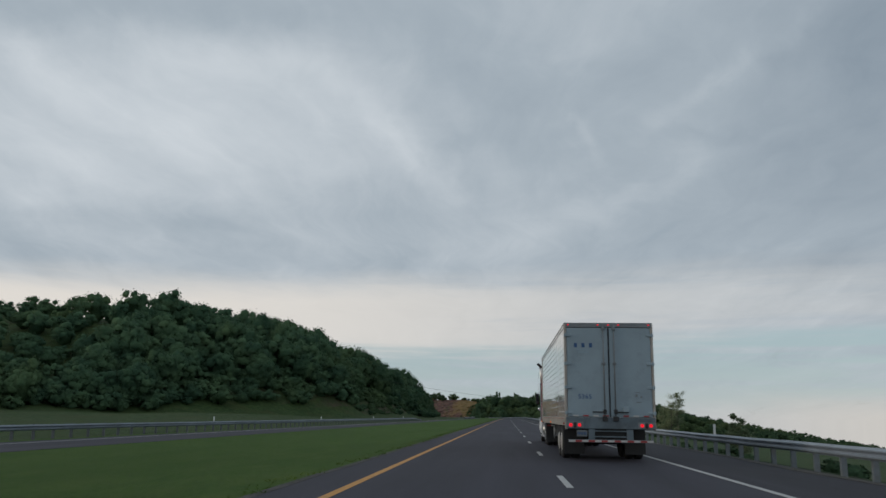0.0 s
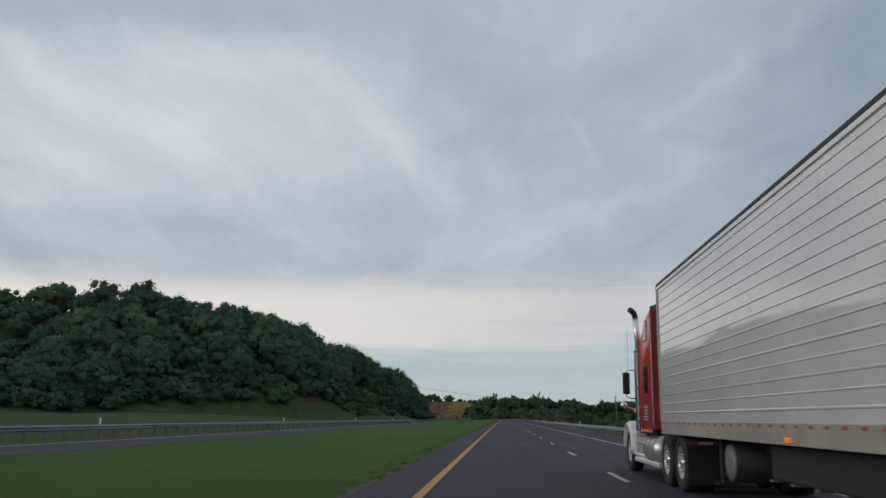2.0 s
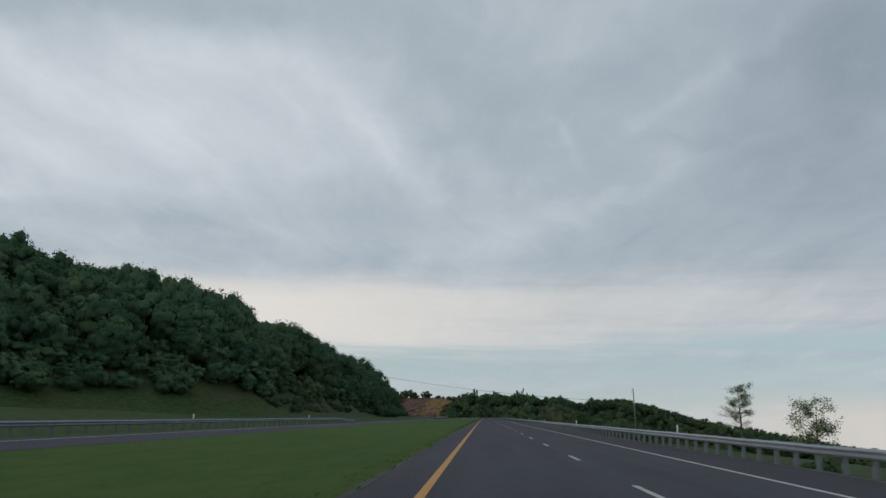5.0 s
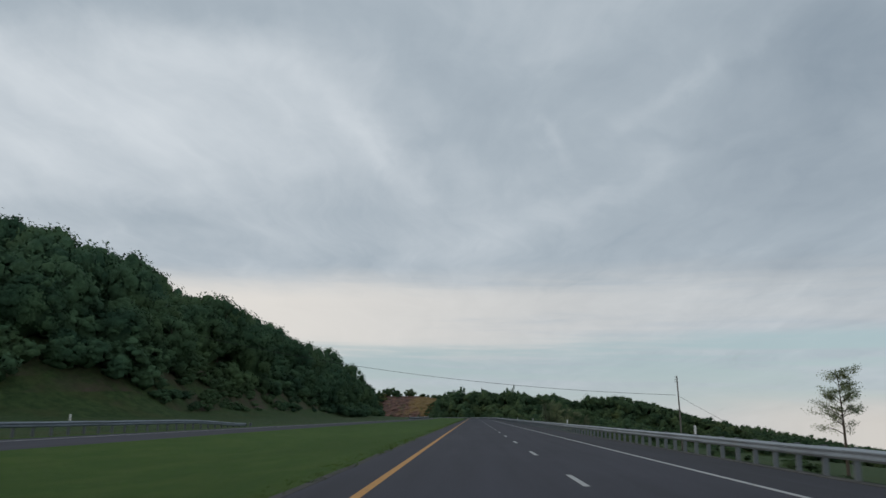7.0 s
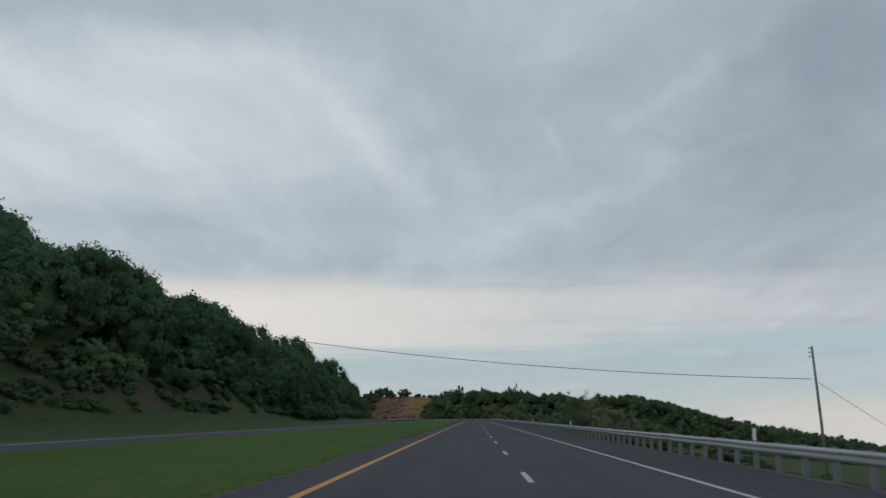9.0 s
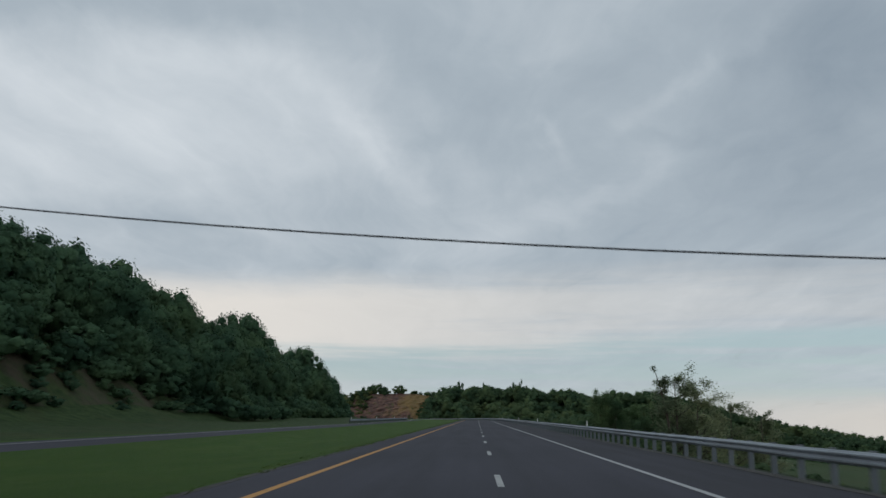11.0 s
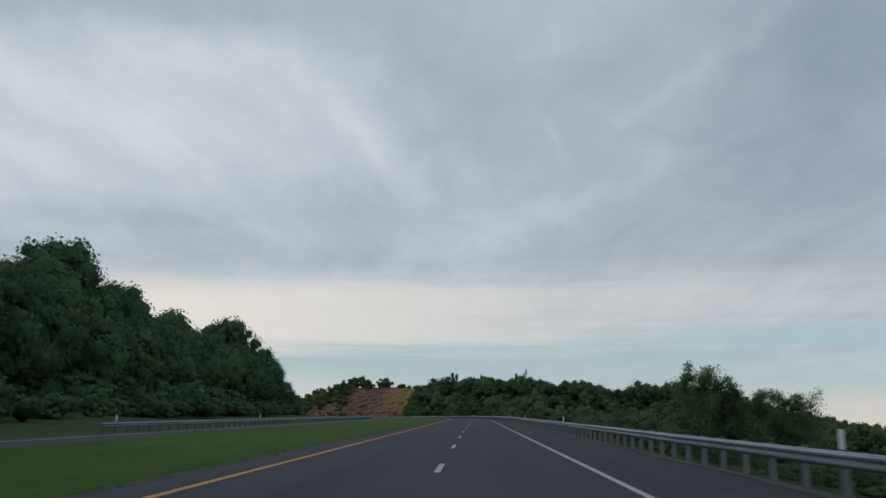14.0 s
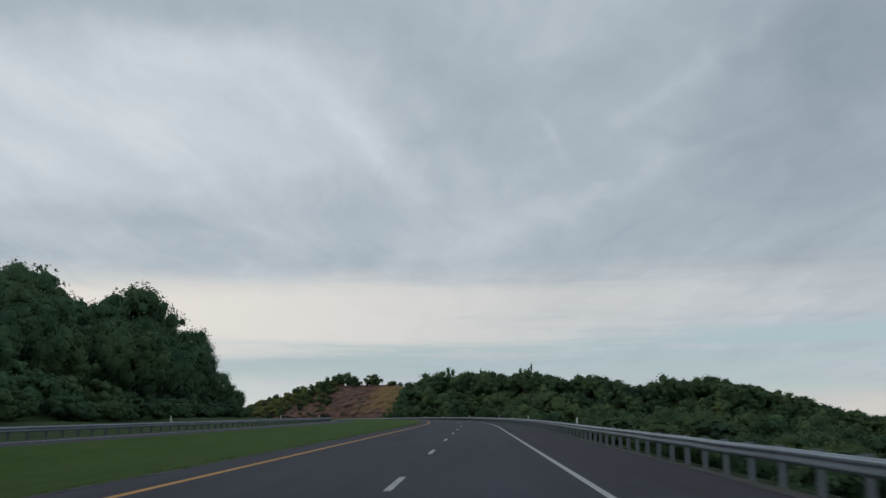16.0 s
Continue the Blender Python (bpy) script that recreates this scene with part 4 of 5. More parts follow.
def build_tree(name, label, x, y, top, r, seed, lobes=14, leaves=2600, leaf=0.05, slim=False, bare=0.35, mat=LEAF_NEAR, lean=None, loose=0.36):
    """A single tree: tapered trunk with limbs, and a crown of leaf clumps at their ends."""
    rng = np.random.default_rng(seed)
    ground = float(land(x, y))
    h = top - ground
    tree = thing(name, label, "tree", (x, y, ground))
    bm = bmesh.new()
    lean = rng.uniform(-0.06, 0.06, 2) * h if lean is None else lean
    spine = [(lean[0] * t * t, lean[1] * t * t, h * t) for t in np.linspace(-0.06, 0.93, 8)]
    thick = 0.016 * h + 0.04
    sweep(bm, spine, [thick * (1 - 0.9 * k / 7) for k in range(8)], 8)
    ends = []
    for k in range(lobes):
        t = rng.uniform(bare, 0.93)
        start = Vector((lean[0] * t * t, lean[1] * t * t, h * t))
        a = k * 2.4 + rng.uniform(-0.5, 0.5)
        length = r * (0.75 if slim else 1.0) * rng.uniform(0.45, 1.0) * (1.15 - 0.55 * t)
        end = start + Vector((length * math.cos(a), length * math.sin(a), length * rng.uniform(0.25, 0.75)))
        mid = (start + end) / 2 + Vector((0, 0, length * 0.05))
        sweep(bm, [start, mid, end], [thick * 0.4 * (1.1 - t), thick * 0.25 * (1.1 - t), 0.012], 5)
        ends.append((start, end, length))
        for _ in range(2):
            twig = end + Vector(rng.normal(size=3)) * length * 0.3
            sweep(bm, [mid, (mid + twig) / 2, twig], [0.02, 0.014, 0.008], 4)
            ends.append((mid, twig, length * 0.7))
    part("trunk", bm, BARK, tree, "grey-brown trunk with limbs", True)
    per = leaves // len(ends)
    verts, tris, normals, count = [], [], [], 0
    for start, end, length in ends:
        t = rng.uniform(0.45, 1.08, per)
        shake = rng.normal(size=(per, 3))
        shake *= (1.5 * rng.random(per) ** 0.5 / np.linalg.norm(shake, axis=1))[:, None]
        mid = np.array(start)[None] * (1 - t[:, None]) + np.array(end)[None] * t[:, None] + shake * length * loose * np.array([1.0, 1.0, 0.8])
        tilt = rng.normal(size=(per, 3)) + (0, 0, 0.6)
        tilt /= np.linalg.norm(tilt, axis=1)[:, None]
        side = np.cross(tilt, rng.normal(size=(per, 3)))
        side /= np.linalg.norm(side, axis=1)[:, None]
        other = np.cross(tilt, side)
        size = leaf * h / 8 * rng.uniform(0.6, 1.4, per)[:, None] * 2
        quad = np.stack([mid - side * size, mid - other * size * 0.55, mid + side * size, mid + other * size * 0.55], 1).reshape(-1, 3)
        k = np.arange(per)[:, None] * 4 + count
        verts.append(quad)
        soft = (mid - np.array(start)) / (length + 0.01) + rng.normal(size=(per, 3)) * 0.3 + (0, 0, 0.7)
        normals.append(np.repeat(soft / np.linalg.norm(soft, axis=1)[:, None], 4, axis=0))
        tris.append(np.concatenate([k + [0, 1, 2], k + [0, 2, 3]]))
        count += 4 * per
    me = mesh_from_arrays("crown", np.concatenate(verts), np.concatenate(tris), mat)
    soften(me, np.concatenate(normals))
    crown = new("crown", me)
    crown.parent = tree
    return tree


plant_woods()
build_tree("slender_tree", "tall slender tree with an airy grey-green crown behind the rail", 55.2, 338, 9.8, 4.0, 3, 30, 6500, 0.026, False, 0.42, loose=0.3, mat=LEAF_PALE)
build_tree("spreading_tree", "small wide tree with thin foliage below the embankment", 34.8, 247, 4.3, 3.2, 5, 26, 5000, 0.040, False, 0.3, mat=LEAF_PALE)
build_tree("spreading_tree", "small wide tree with thin foliage below the embankment", 33.5, 190, 1.9, 2.2, 8, 24, 5000, 0.06, False, 0.25, mat=LEAF_PALE)
for k, (x, y, top, r) in enumerate(((16.3, 398, 4.6, 2.3), (18.0, 399, 3.9, 2.2), (20.0, 404, 3.2, 2.4), (22.8, 406, 2.8, 2.4), (25.2, 405, 2.0, 2.0), (17.4, 401, 2.4, 2.0))):
    build_tree("roadside_sapling", "young tree with light green leaves close behind the rail", x, y, top, r, 20 + k, 26, 8000, 0.036, False, 0.18, loose=0.32, mat=LEAF_PALE)
build_tree("leaning_sapling", "thin leaning young tree with few leaves behind the rail", 15.7, 397.5, 5.6, 1.1, 27, 14, 1100, 0.036, False, 0.5, lean=(-1.3, 0.2), mat=LEAF_PALE)
for k, (x, y, top, r) in enumerate(((32.3, 539, 6.9, 4.4), (35.6, 537, 5.8, 4.0), (39.6, 540, 4.2, 3.8), (35.0, 546, 5.0, 3.4), (46.0, 541, 4.8, 4.2))):
    build_tree("embankment_tree", "leafy tree with open branches on the embankment", x, y, top, r, 40 + k, 26, 17000, 0.036, False, 0.2, loose=0.42)


# ---- rock cut ----
def build_rock_cut():
    w, h = 130, 36
    verts = []
    for j in range(h + 1):
        for i in range(w + 1):
            s, t = i / w, j / h
            x = -158 + 132 * s
            crest = float(np.interp(s, [0, 0.11, 0.2, 0.33, 0.47, 0.58, 0.70, 0.83, 0.93, 1.0], [1.0, 4.5, 8.0, 14.0, 18.5, 19.5, 20.0, 19.5, 18.0, 15.0])) + 0.7 * lump(x, 4.0, 7, 3.0)
            strata = z_step(t * 7.0 - x * 0.10 + 1.6 * lump(x, t * 9, 16, 5.0))
            y = 1010 + 32 * t ** 1.1 + 14 * (1 - s) + 3.5 * lump(x, t * 10, 20) + 1.3 * lump(x, t * 34, 4.0, 7.0) + 1.3 * strata * math.sin(math.pi * t) + 0.8 * lump(x, t * 60, 2.2, 1.0)
            z = -4.5 + (crest + 4.5) * t ** 0.85 + 0.9 * lump(x, 30 * t, 5, 2.0) * math.sin(math.pi * t)
            verts.append((x, y, z))
    k = w + 1
    faces = [(j * k + i, j * k + i + 1, (j + 1) * k + i + 1, (j + 1) * k + i) for j in range(h) for i in range(w)]
    back = len(verts)
    for i in range(w + 1):
        x, y, z = verts[h * k + i]
        verts.append((x, y + 26, z - 3.0))
    faces += [(h * k + i, h * k + i + 1, back + i + 1, back + i) for i in range(w)]
    ob = new("rock_cut", mesh_from("rock_cut", verts, faces, ROCK))
    tagged(ob, "red-brown earth and rock cutting with ochre patches", "cutting", kind="structure")
    # scrub on the western flank and at the foot, with a row of open trees along the crest
    rng = np.random.default_rng(31)
    shapes = [crown_shape(rng, 150, 0.10, 9, -0.3) for _ in range(6)]
    scrub, green = [], []
    for _ in range(1500):
        i, j = int(rng.integers(w)), int(h * rng.random())
        x, y, z = verts[j * k + i]
        s, t = i / w, j / h
        want = 0.80 - 2.3 * s + 0.75 * t + 0.7 * lump(x, z, 11, 6.0)
        if t < 0.16:
            want += 0.55
        if s > 0.74:
            want += 2.8 * (s - 0.74) / 0.2 * (1.0 - 0.9 * t)
        if want < rng.uniform(0.0, 0.4):
            continue
        r = rng.uniform(0.9, 2.3) * (0.7 if t < 0.16 else 1.0 + 0.5 * (1 - s) * t)
        dark = t < 0.14 or s > 0.80 or rng.random() < 0.22
        (green if dark else scrub).append((x, y, z - 0.6, r, r * rng.uniform(1.1, 1.8)))
    # small trees shoulder to shoulder up the western flank
    for _ in range(64):
        s, t = rng.uniform(0.02, 0.47), 1.0 - 0.3 * rng.random() ** 2
        x, y, z = verts[int(h * t) * k + int(s * w)]
        tall = rng.uniform(0.65, 1.1) * (5.5 + 7.0 * s)
        (green if rng.random() < 0.35 + 0.5 * s else scrub).append((x, y + 1, z - 1.0, tall * rng.uniform(0.32, 0.44), tall))
    for s, tall in ((0.455, 8.0), (0.48, 10.5), (0.505, 11.5), (0.535, 12.5), (0.56, 11.0), (0.59, 13.0), (0.615, 11.0), (0.635, 8.5), (0.715, 12.0), (0.735, 11.0), (0.80, 5.0), (0.83, 6.2), (0.86, 5.0), (0.90, 6.5), (0.93, 7.5), (0.96, 9.0), (0.99, 10.5)):
        x, y, z = verts[h * k + int(s * w)]
        green.append((x, y + rng.uniform(2, 6), z - 2.6, tall * rng.uniform(0.40, 0.50), tall))
        green.append((x + rng.uniform(-3, 3), y + rng.uniform(-1, 3), z - 1.2, 2.4, rng.uniform(3.0, 5.0)))
    woods("cutting_scrub", scrub, shapes, LEAF_SCRUB, "yellowish green scrub on the cutting")
    woods("cutting_crest_trees", green, shapes, LEAF_FAR, "dark green trees along the crest of the cutting")


def z_step(v):
    """A stepped wave: flat ledges with quick rises between."""
    part_way = v - math.floor(v)
    return float(smooth(part_way, 0.55, 0.95)) - part_way


build_rock_cut()


# ---- pole and wires ----
def build_pole():
    x, y = 34.8, 356.0
    g = float(land(x, y))
    pole = thing("utility_pole", "weathered grey wooden utility pole leaning slightly", "utility pole", (x, y, g))
    bm = bmesh.new()
    top = 8.9 - g
    sweep(bm, [(0.5, 0, -0.8), (0.25, 0, top * 0.5), (-0.1, 0, top)], [0.17, 0.14, 0.11], 12)
    part("pole_shaft", bm, WOOD, pole, "", True)
    for h in (top - 0.25, top - 0.7, top - 1.1):
        bm = bmesh.new()
        tube(bm, (-0.1, 0, h), (-0.42, 0, h + 0.05), 0.03, sides=8)
        tube(bm, (-0.42, 0, h - 0.05), (-0.42, 0, h + 0.16), 0.06, 0.045, 8)
        part("insulator", bm, CERAMIC, pole, "grey ceramic insulator")
    return x, y


def build_wire(name, a, b, sag, r, label):
    bm = bmesh.new()
    a, b = Vector(a), Vector(b)
    sweep(bm, [a.lerp(b, t) - Vector((0, 0, sag * 4 * t * (1 - t))) for t in np.linspace(0, 1, 25)], r, 6)
    me = bpy.data.meshes.new(name)
    bm.to_mesh(me)
    bm.free()
    me.materials.append(WIRE)
    tagged(new(name, me), label, "wire", "overhead wires")


build_pole()
build_wire("overhead_wire", (34.4, 356.0, 5.55), (-62.0, 373.7, 17.1), 2.4, 0.036, "black overhead wire across the road between pole and hill")
build_wire("overhead_wire", (34.8, 356.0, 5.4), (77.0, 389.5, -10.8), 0.3, 0.024, "thin black wire running down from the pole")


# ---- truck: a box trailer behind a red sleeper tractor ----
TRUCK_X, TRUCK_Y = 1.92, 89.9


def gloss(name, base, rough, metal=0.0, coat=0.0, wave=0.0, dirt=None):
    mat = material(name, base, rough, metal, grain=0.05, grain_scale=3.0, blotch=0.05, blotch_scale=0.7, bump=wave, bump_scale=1.3, dirt=dirt, dirt_scale=0.8)
    mat.node_tree.nodes["Principled BSDF"].inputs["Coat Weight"].default_value = coat
    return mat


def lamp_material(name, base, glow):
    mat = bpy.data.materials.new(name)
    mat.use_nodes = True
    p = mat.node_tree.nodes["Principled BSDF"]
    p.inputs["Base Color"].default_value = (*base, 1)
    p.inputs["Roughness"].default_value = 0.2
    p.inputs["Emission Color"].default_value = (*base, 1)
    p.inputs["Emission Strength"].default_value = glow
    return mat


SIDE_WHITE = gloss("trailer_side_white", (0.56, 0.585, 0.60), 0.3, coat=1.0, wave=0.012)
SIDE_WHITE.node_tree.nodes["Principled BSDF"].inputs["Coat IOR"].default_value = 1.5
# white doors, with the blue shade of the rear face mixed into the colour
DOOR_SHADED_WHITE = material("trailer_door_shaded_white", (0.25, 0.325, 0.375), 0.45, grain=0.06, grain_scale=4.0, blotch=0.05, blotch_scale=0.8, dirt=(0.19, 0.25, 0.285), dirt_scale=1.4)
FRAME_GREY = material("trailer_frame_grey", (0.165, 0.185, 0.20), 0.5, metal=0.2, grain=0.15, blotch=0.15, dirt=(0.12, 0.12, 0.12), dirt_scale=2.0)
SILL_GREY = material("rear_sill_grey", (0.105, 0.140, 0.165), 0.55, grain=0.15, blotch=0.2, blotch_scale=1.5, dirt=(0.055, 0.065, 0.07), dirt_scale=2.5)
BEIGE_RAIL = material("weathered_alloy_rail", (0.36, 0.335, 0.305), 0.5, metal=0.3, grain=0.12, blotch=0.1, dirt=(0.28, 0.23, 0.18), dirt_scale=1.5)
BLACK = material("black_steel", (0.018, 0.019, 0.021), 0.6, grain=0.2)
RUBBER = material("tyre_rubber", (0.022, 0.022, 0.023), 0.85, grain=0.25, bump=0.3, bump_scale=20.0)
DISC = material("dull_white_wheel", (0.40, 0.39, 0.37), 0.4, grain=0.1, dirt=(0.20, 0.17, 0.14), dirt_scale=3.0)
ALLOY = gloss("polished_alloy", (0.36, 0.375, 0.39), 0.34, metal=0.55)
CHROME = gloss("chrome", (0.66, 0.67, 0.68), 0.16, metal=1.0)
CAB_RED = gloss("cab_red", (0.56, 0.006, 0.014), 0.28, coat=0.3)
CAB_RED.node_tree.nodes["Principled BSDF"].inputs["Specular IOR Level"].default_value = 0.3
# a darker red that also carries the shade of the gap behind the sleeper
SHADED_RED = material("shaded_dark_red_fairing", (0.13, 0.004, 0.010), 0.7, grain=0.1)
SHADED_RED.node_tree.nodes["Principled BSDF"].inputs["Specular IOR Level"].default_value = 0.15
PIPE = gloss("brushed_pipe", (0.80, 0.78, 0.74), 0.38, metal=0.75)
STACK_GUARD = gloss("dark_polished_guard", (0.34, 0.36, 0.38), 0.22, metal=1.0)
FENDER_GREY = gloss("pale_grey_paint", (0.60, 0.62, 0.64), 0.25, coat=0.6)
BOX_GREY = material("grey_box_paint", (0.30, 0.31, 0.325), 0.45, grain=0.1, blotch=0.1, dirt=(0.17, 0.165, 0.16), dirt_scale=2.0)
GLASS = gloss("dark_cab_glass", (0.015, 0.018, 0.022), 0.05)
TAIL = lamp_material("tail_lamp_red", (0.85, 0.006, 0.02), 0.72)
AMBER = lamp_material("amber_lamp", (0.85, 0.19, 0.015), 0.45)
RED_TAPE = material("red_tape", (0.30, 0.045, 0.045), 0.5, grain=0.2)
WHITE_TAPE = material("white_tape", (0.46, 0.46, 0.46), 0.5, grain=0.1)
BLUE_INK = material("blue_lettering", (0.022, 0.075, 0.20), 0.5, grain=0.2)
PALE_INK = material("faded_blue_lettering", (0.24, 0.33, 0.40), 0.5)


def disc_ring(bm, x, y, z, outline, sides=32, capped=True):
    """Adds a turned shape about an axle along x; outline: (x offset, radius) points."""
    rings = []
    for off, r in outline:
        rings.append([bm.verts.new((x + off, y + r * math.cos(k * math.tau / sides), z + r * math.sin(k * math.tau / sides))) for k in range(sides)])
    for a, b in zip(rings, rings[1:]):
        for k in range(sides):
            bm.faces.new((a[k], b[k], b[(k + 1) % sides], a[(k + 1) % sides]))
    if capped:
        bm.faces.new(rings[0])
        bm.faces.new(rings[-1])
    bmesh.ops.recalc_face_normals(bm, faces=bm.faces)
    return bm


def wheel(parent, x, y, outward, wide, rim_mat, r=0.51, deep=True):
    """A tyre with its rim and hub; outward is -1 for the left side, +1 for the right."""
    o = outward
    bm = disc_ring(bmesh.new(), x, y, r, [(0, r * 0.60), (0.0, r * 0.9), (o * 0.03, r * 0.97), (o * 0.06, r), (o * (wide - 0.06), r), (o * (wide - 0.03), r * 0.97), (o * wide, r * 0.9), (o * (wide - 0.01), r * 0.58), (o * 0.01, r * 0.58)], capped=False)
    tyre = part("wheel", bm, RUBBER, parent, "", True)
    face = wide - 0.01
    shape = [(o * (face - 0.10), r * 0.57), (o * face, r * 0.585), (o * (face - 0.015), r * 0.53)]
    shape += [(o * (face - 0.09), r * 0.44), (o * (face - 0.06), r * 0.2), (o * (face - 0.0), r * 0.18), (o * (face + 0.01), r * 0.05)] if deep else [(o * (face + 0.01), r * 0.5), (o * (face + 0.03), r * 0.2), (o * (face + 0.03), r * 0.05)]
    bm = disc_ring(bmesh.new(), x, y, r, shape)
    for k in range(10):
        a = k * math.tau / 10
        cy, cz = y + r * 0.30 * math.cos(a), r + r * 0.30 * math.sin(a)
        tube(bm, (x + o * (face - 0.09), cy, cz), (x + o * (face + (0.0 if deep else 0.035)), cy, cz), 0.018, sides=6)
    part("rim", bm, rim_mat, tyre, "", True)
    return tyre


def build_trailer():
    L, W, TOP, LOW = 14.63, 1.295, 4.02, 1.02
    trailer = thing("semi_trailer", "white ribbed box semi trailer with closed rear doors", "trailer", (TRUCK_X, TRUCK_Y, 0))
    bm = box(bmesh.new(), (-W + 0.012, 0.07, 1.20), (W - 0.012, L - 0.05, TOP - 0.06))
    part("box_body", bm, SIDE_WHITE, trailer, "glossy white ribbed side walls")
    # horizontal beads on both side walls
    for k in range(15):
        z = 1.42 + k * 0.171
        for s in (-1, 1):
            bm = bmesh.new()
            h = 0.013 if k % 2 else 0.019
            outline = [(z - h, 0.0), (z - h * 0.4, 0.010), (z + h * 0.4, 0.010), (z + h, 0.0)]
            rows = [[bm.verts.new((s * (W - 0.013 + off), y, zz)) for zz, off in outline] for y in (0.09, L - 0.07)]
            for i in range(3):
                bm.faces.new((rows[0][i], rows[0][i + 1], rows[1][i + 1], rows[1][i]))
            bm.faces.new(rows[0])
            bm.faces.new(rows[1])
            bmesh.ops.recalc_face_normals(bm, faces=bm.faces)
            part("side_bead", bm, SIDE_WHITE, trailer)
    for s in (-1, 1):
        x0, x1 = sorted((s * (W - 0.03), s * (W + 0.01)))
        part("bottom_rail", box(bmesh.new(), (x0, 0.02, LOW), (x1, L, 1.27), 0.008), BEIGE_RAIL, trailer, "weathered beige bottom rail")
        part("top_rail", box(bmesh.new(), (x0, 0.02, TOP - 0.055), (x1, L, TOP), 0.008), BLACK if s < 0 else FRAME_GREY, trailer, "dark top rail")
        part("cant_rail", box(bmesh.new(), (x0, 0.02, TOP - 0.12), (x1 - 0.004 if s > 0 else x1, L, TOP - 0.057), 0.006), SIDE_WHITE, trailer)
        part("rear_post", box(bmesh.new(), (x0 - (0.03 if s > 0 else 0), -0.02, LOW - 0.1), (x1 + (0.03 if s < 0 else 0), 0.14, TOP - 0.02), 0.012), BEIGE_RAIL, trailer, "weathered corner post")
        part("front_post", box(bmesh.new(), (x0, L - 0.09, LOW), (x1, L + 0.02, TOP - 0.02), 0.012), BEIGE_RAIL, trailer)
        for k in range(34):
            y = 0.35 + k * 0.42
            xa, xb = sorted((s * (W + 0.010), s * (W + 0.014)))
            part("tape", box(bmesh.new(), (xa, y, 1.21), (xb, y + 0.11, 1.245)), RED_TAPE, trailer)
        for y in (0.30, 7.3):
            xa, xb = sorted((s * (W + 0.008), s * (W + 0.045)))
            part("side_marker", box(bmesh.new(), (xa, y, 1.05), (xb, y + 0.12, 1.11), 0.01), RED_TAPE if y < 1 else AMBER, trailer, "small marker lamp")
    for k in range(1, 12):                    # panel seams and rivet strips
        for s in (-1, 1):
            xa, xb = sorted((s * (W - 0.013), s * (W - 0.0105)))
            part("panel_seam", box(bmesh.new(), (xa, k * 1.22 - 0.012, 1.28), (xb, k * 1.22 + 0.012, TOP - 0.11)), SIDE_WHITE, trailer)
    part("roof", box(bmesh.new(), (-W, 0, TOP - 0.03), (W, L, TOP + 0.015), 0.01), FRAME_GREY, trailer)
    # rear frame and doors
    part("rear_header", box(bmesh.new(), (-W + 0.04, -0.03, TOP - 0.13), (W - 0.04, 0.1, TOP + 0.01), 0.01), FRAME_GREY, trailer)
    part("rear_sill", box(bmesh.new(), (-W + 0.02, -0.05, LOW - 0.08), (W - 0.02, 0.2, 1.27), 0.012), SILL_GREY, trailer, "grey steel rear sill")
    for s in (-1, 1):
        x0, x1 = sorted((s * 0.02, s * (W - 0.07)))
        door = part("rear_door", box(bmesh.new(), (x0, -0.015, 1.28), (x1, 0.06, TOP - 0.14), 0.012), DOOR_SHADED_WHITE, trailer, "white rear door with bluish shade in its colour")
        for z in (1.40, 2.13, 2.82, 3.66):
            xa, xb = sorted((s * (W + 0.02), s * (W - 0.20)))
            bm = box(bmesh.new(), (xa, -0.055, z - 0.04), (xb, -0.01, z + 0.04), 0.012)
            tube(bm, (s * (W - 0.03), -0.06, z - 0.06), (s * (W - 0.03), -0.06, z + 0.06), 0.022, sides=8)
            part("hinge", bm, DOOR_SHADED_WHITE, door)
        for rx in (0.155,):
            bm = tube(bmesh.new(), (s * rx, -0.055, 1.22), (s * rx, -0.055, TOP - 0.08), 0.019, sides=10)
            rod = part("lock_rod", bm, FRAME_GREY, door, "", True)
            for z in (1.26, 1.45, 2.82, TOP - 0.17):
                part("rod_bracket", box(bmesh.new(), (s * rx - 0.05, -0.085, z - 0.04), (s * rx + 0.05, -0.012, z + 0.04), 0.012), FRAME_GREY, door)
            xa, xb = sorted((s * rx, s * (rx + 0.36)))
            part("door_handle", box(bmesh.new(), (xa, -0.10, 1.40), (xb, -0.075, 1.44), 0.008), BLACK, door)
        part("rod_keeper", box(bmesh.new(), (s * 0.155 - 0.075, -0.11, 1.16), (s * 0.155 + 0.075, -0.05, 1.30), 0.012), BLACK, door, "dark cam keeper")
        part("handle_hasp", box(bmesh.new(), (s * 0.155 - 0.045, -0.115, 1.37), (s * 0.155 + 0.045, -0.06, 1.50), 0.01), BLACK, door, "dark handle hasp")
    part("door_seal", box(bmesh.new(), (-0.012, -0.019, 1.28), (0.012, 0.03, TOP - 0.14)), BLACK, trailer)
    for k in range(8):
        x = -W + 0.22 + k * 0.29
        if abs(x) > 0.2:
            part("tape", box(bmesh.new(), (x, -0.020, 1.29), (x + 0.16, -0.016, 1.335)), RED_TAPE if k % 2 else WHITE_TAPE, trailer)
    part("latch_box", box(bmesh.new(), (0.36, -0.10, 1.42), (0.54, -0.015, 1.58), 0.015), DOOR_SHADED_WHITE, trailer)
    part("notice", box(bmesh.new(), (0.72, -0.020, 1.62), (0.98, -0.016, 2.05)), DOOR_SHADED_WHITE, trailer, "small faded notice")
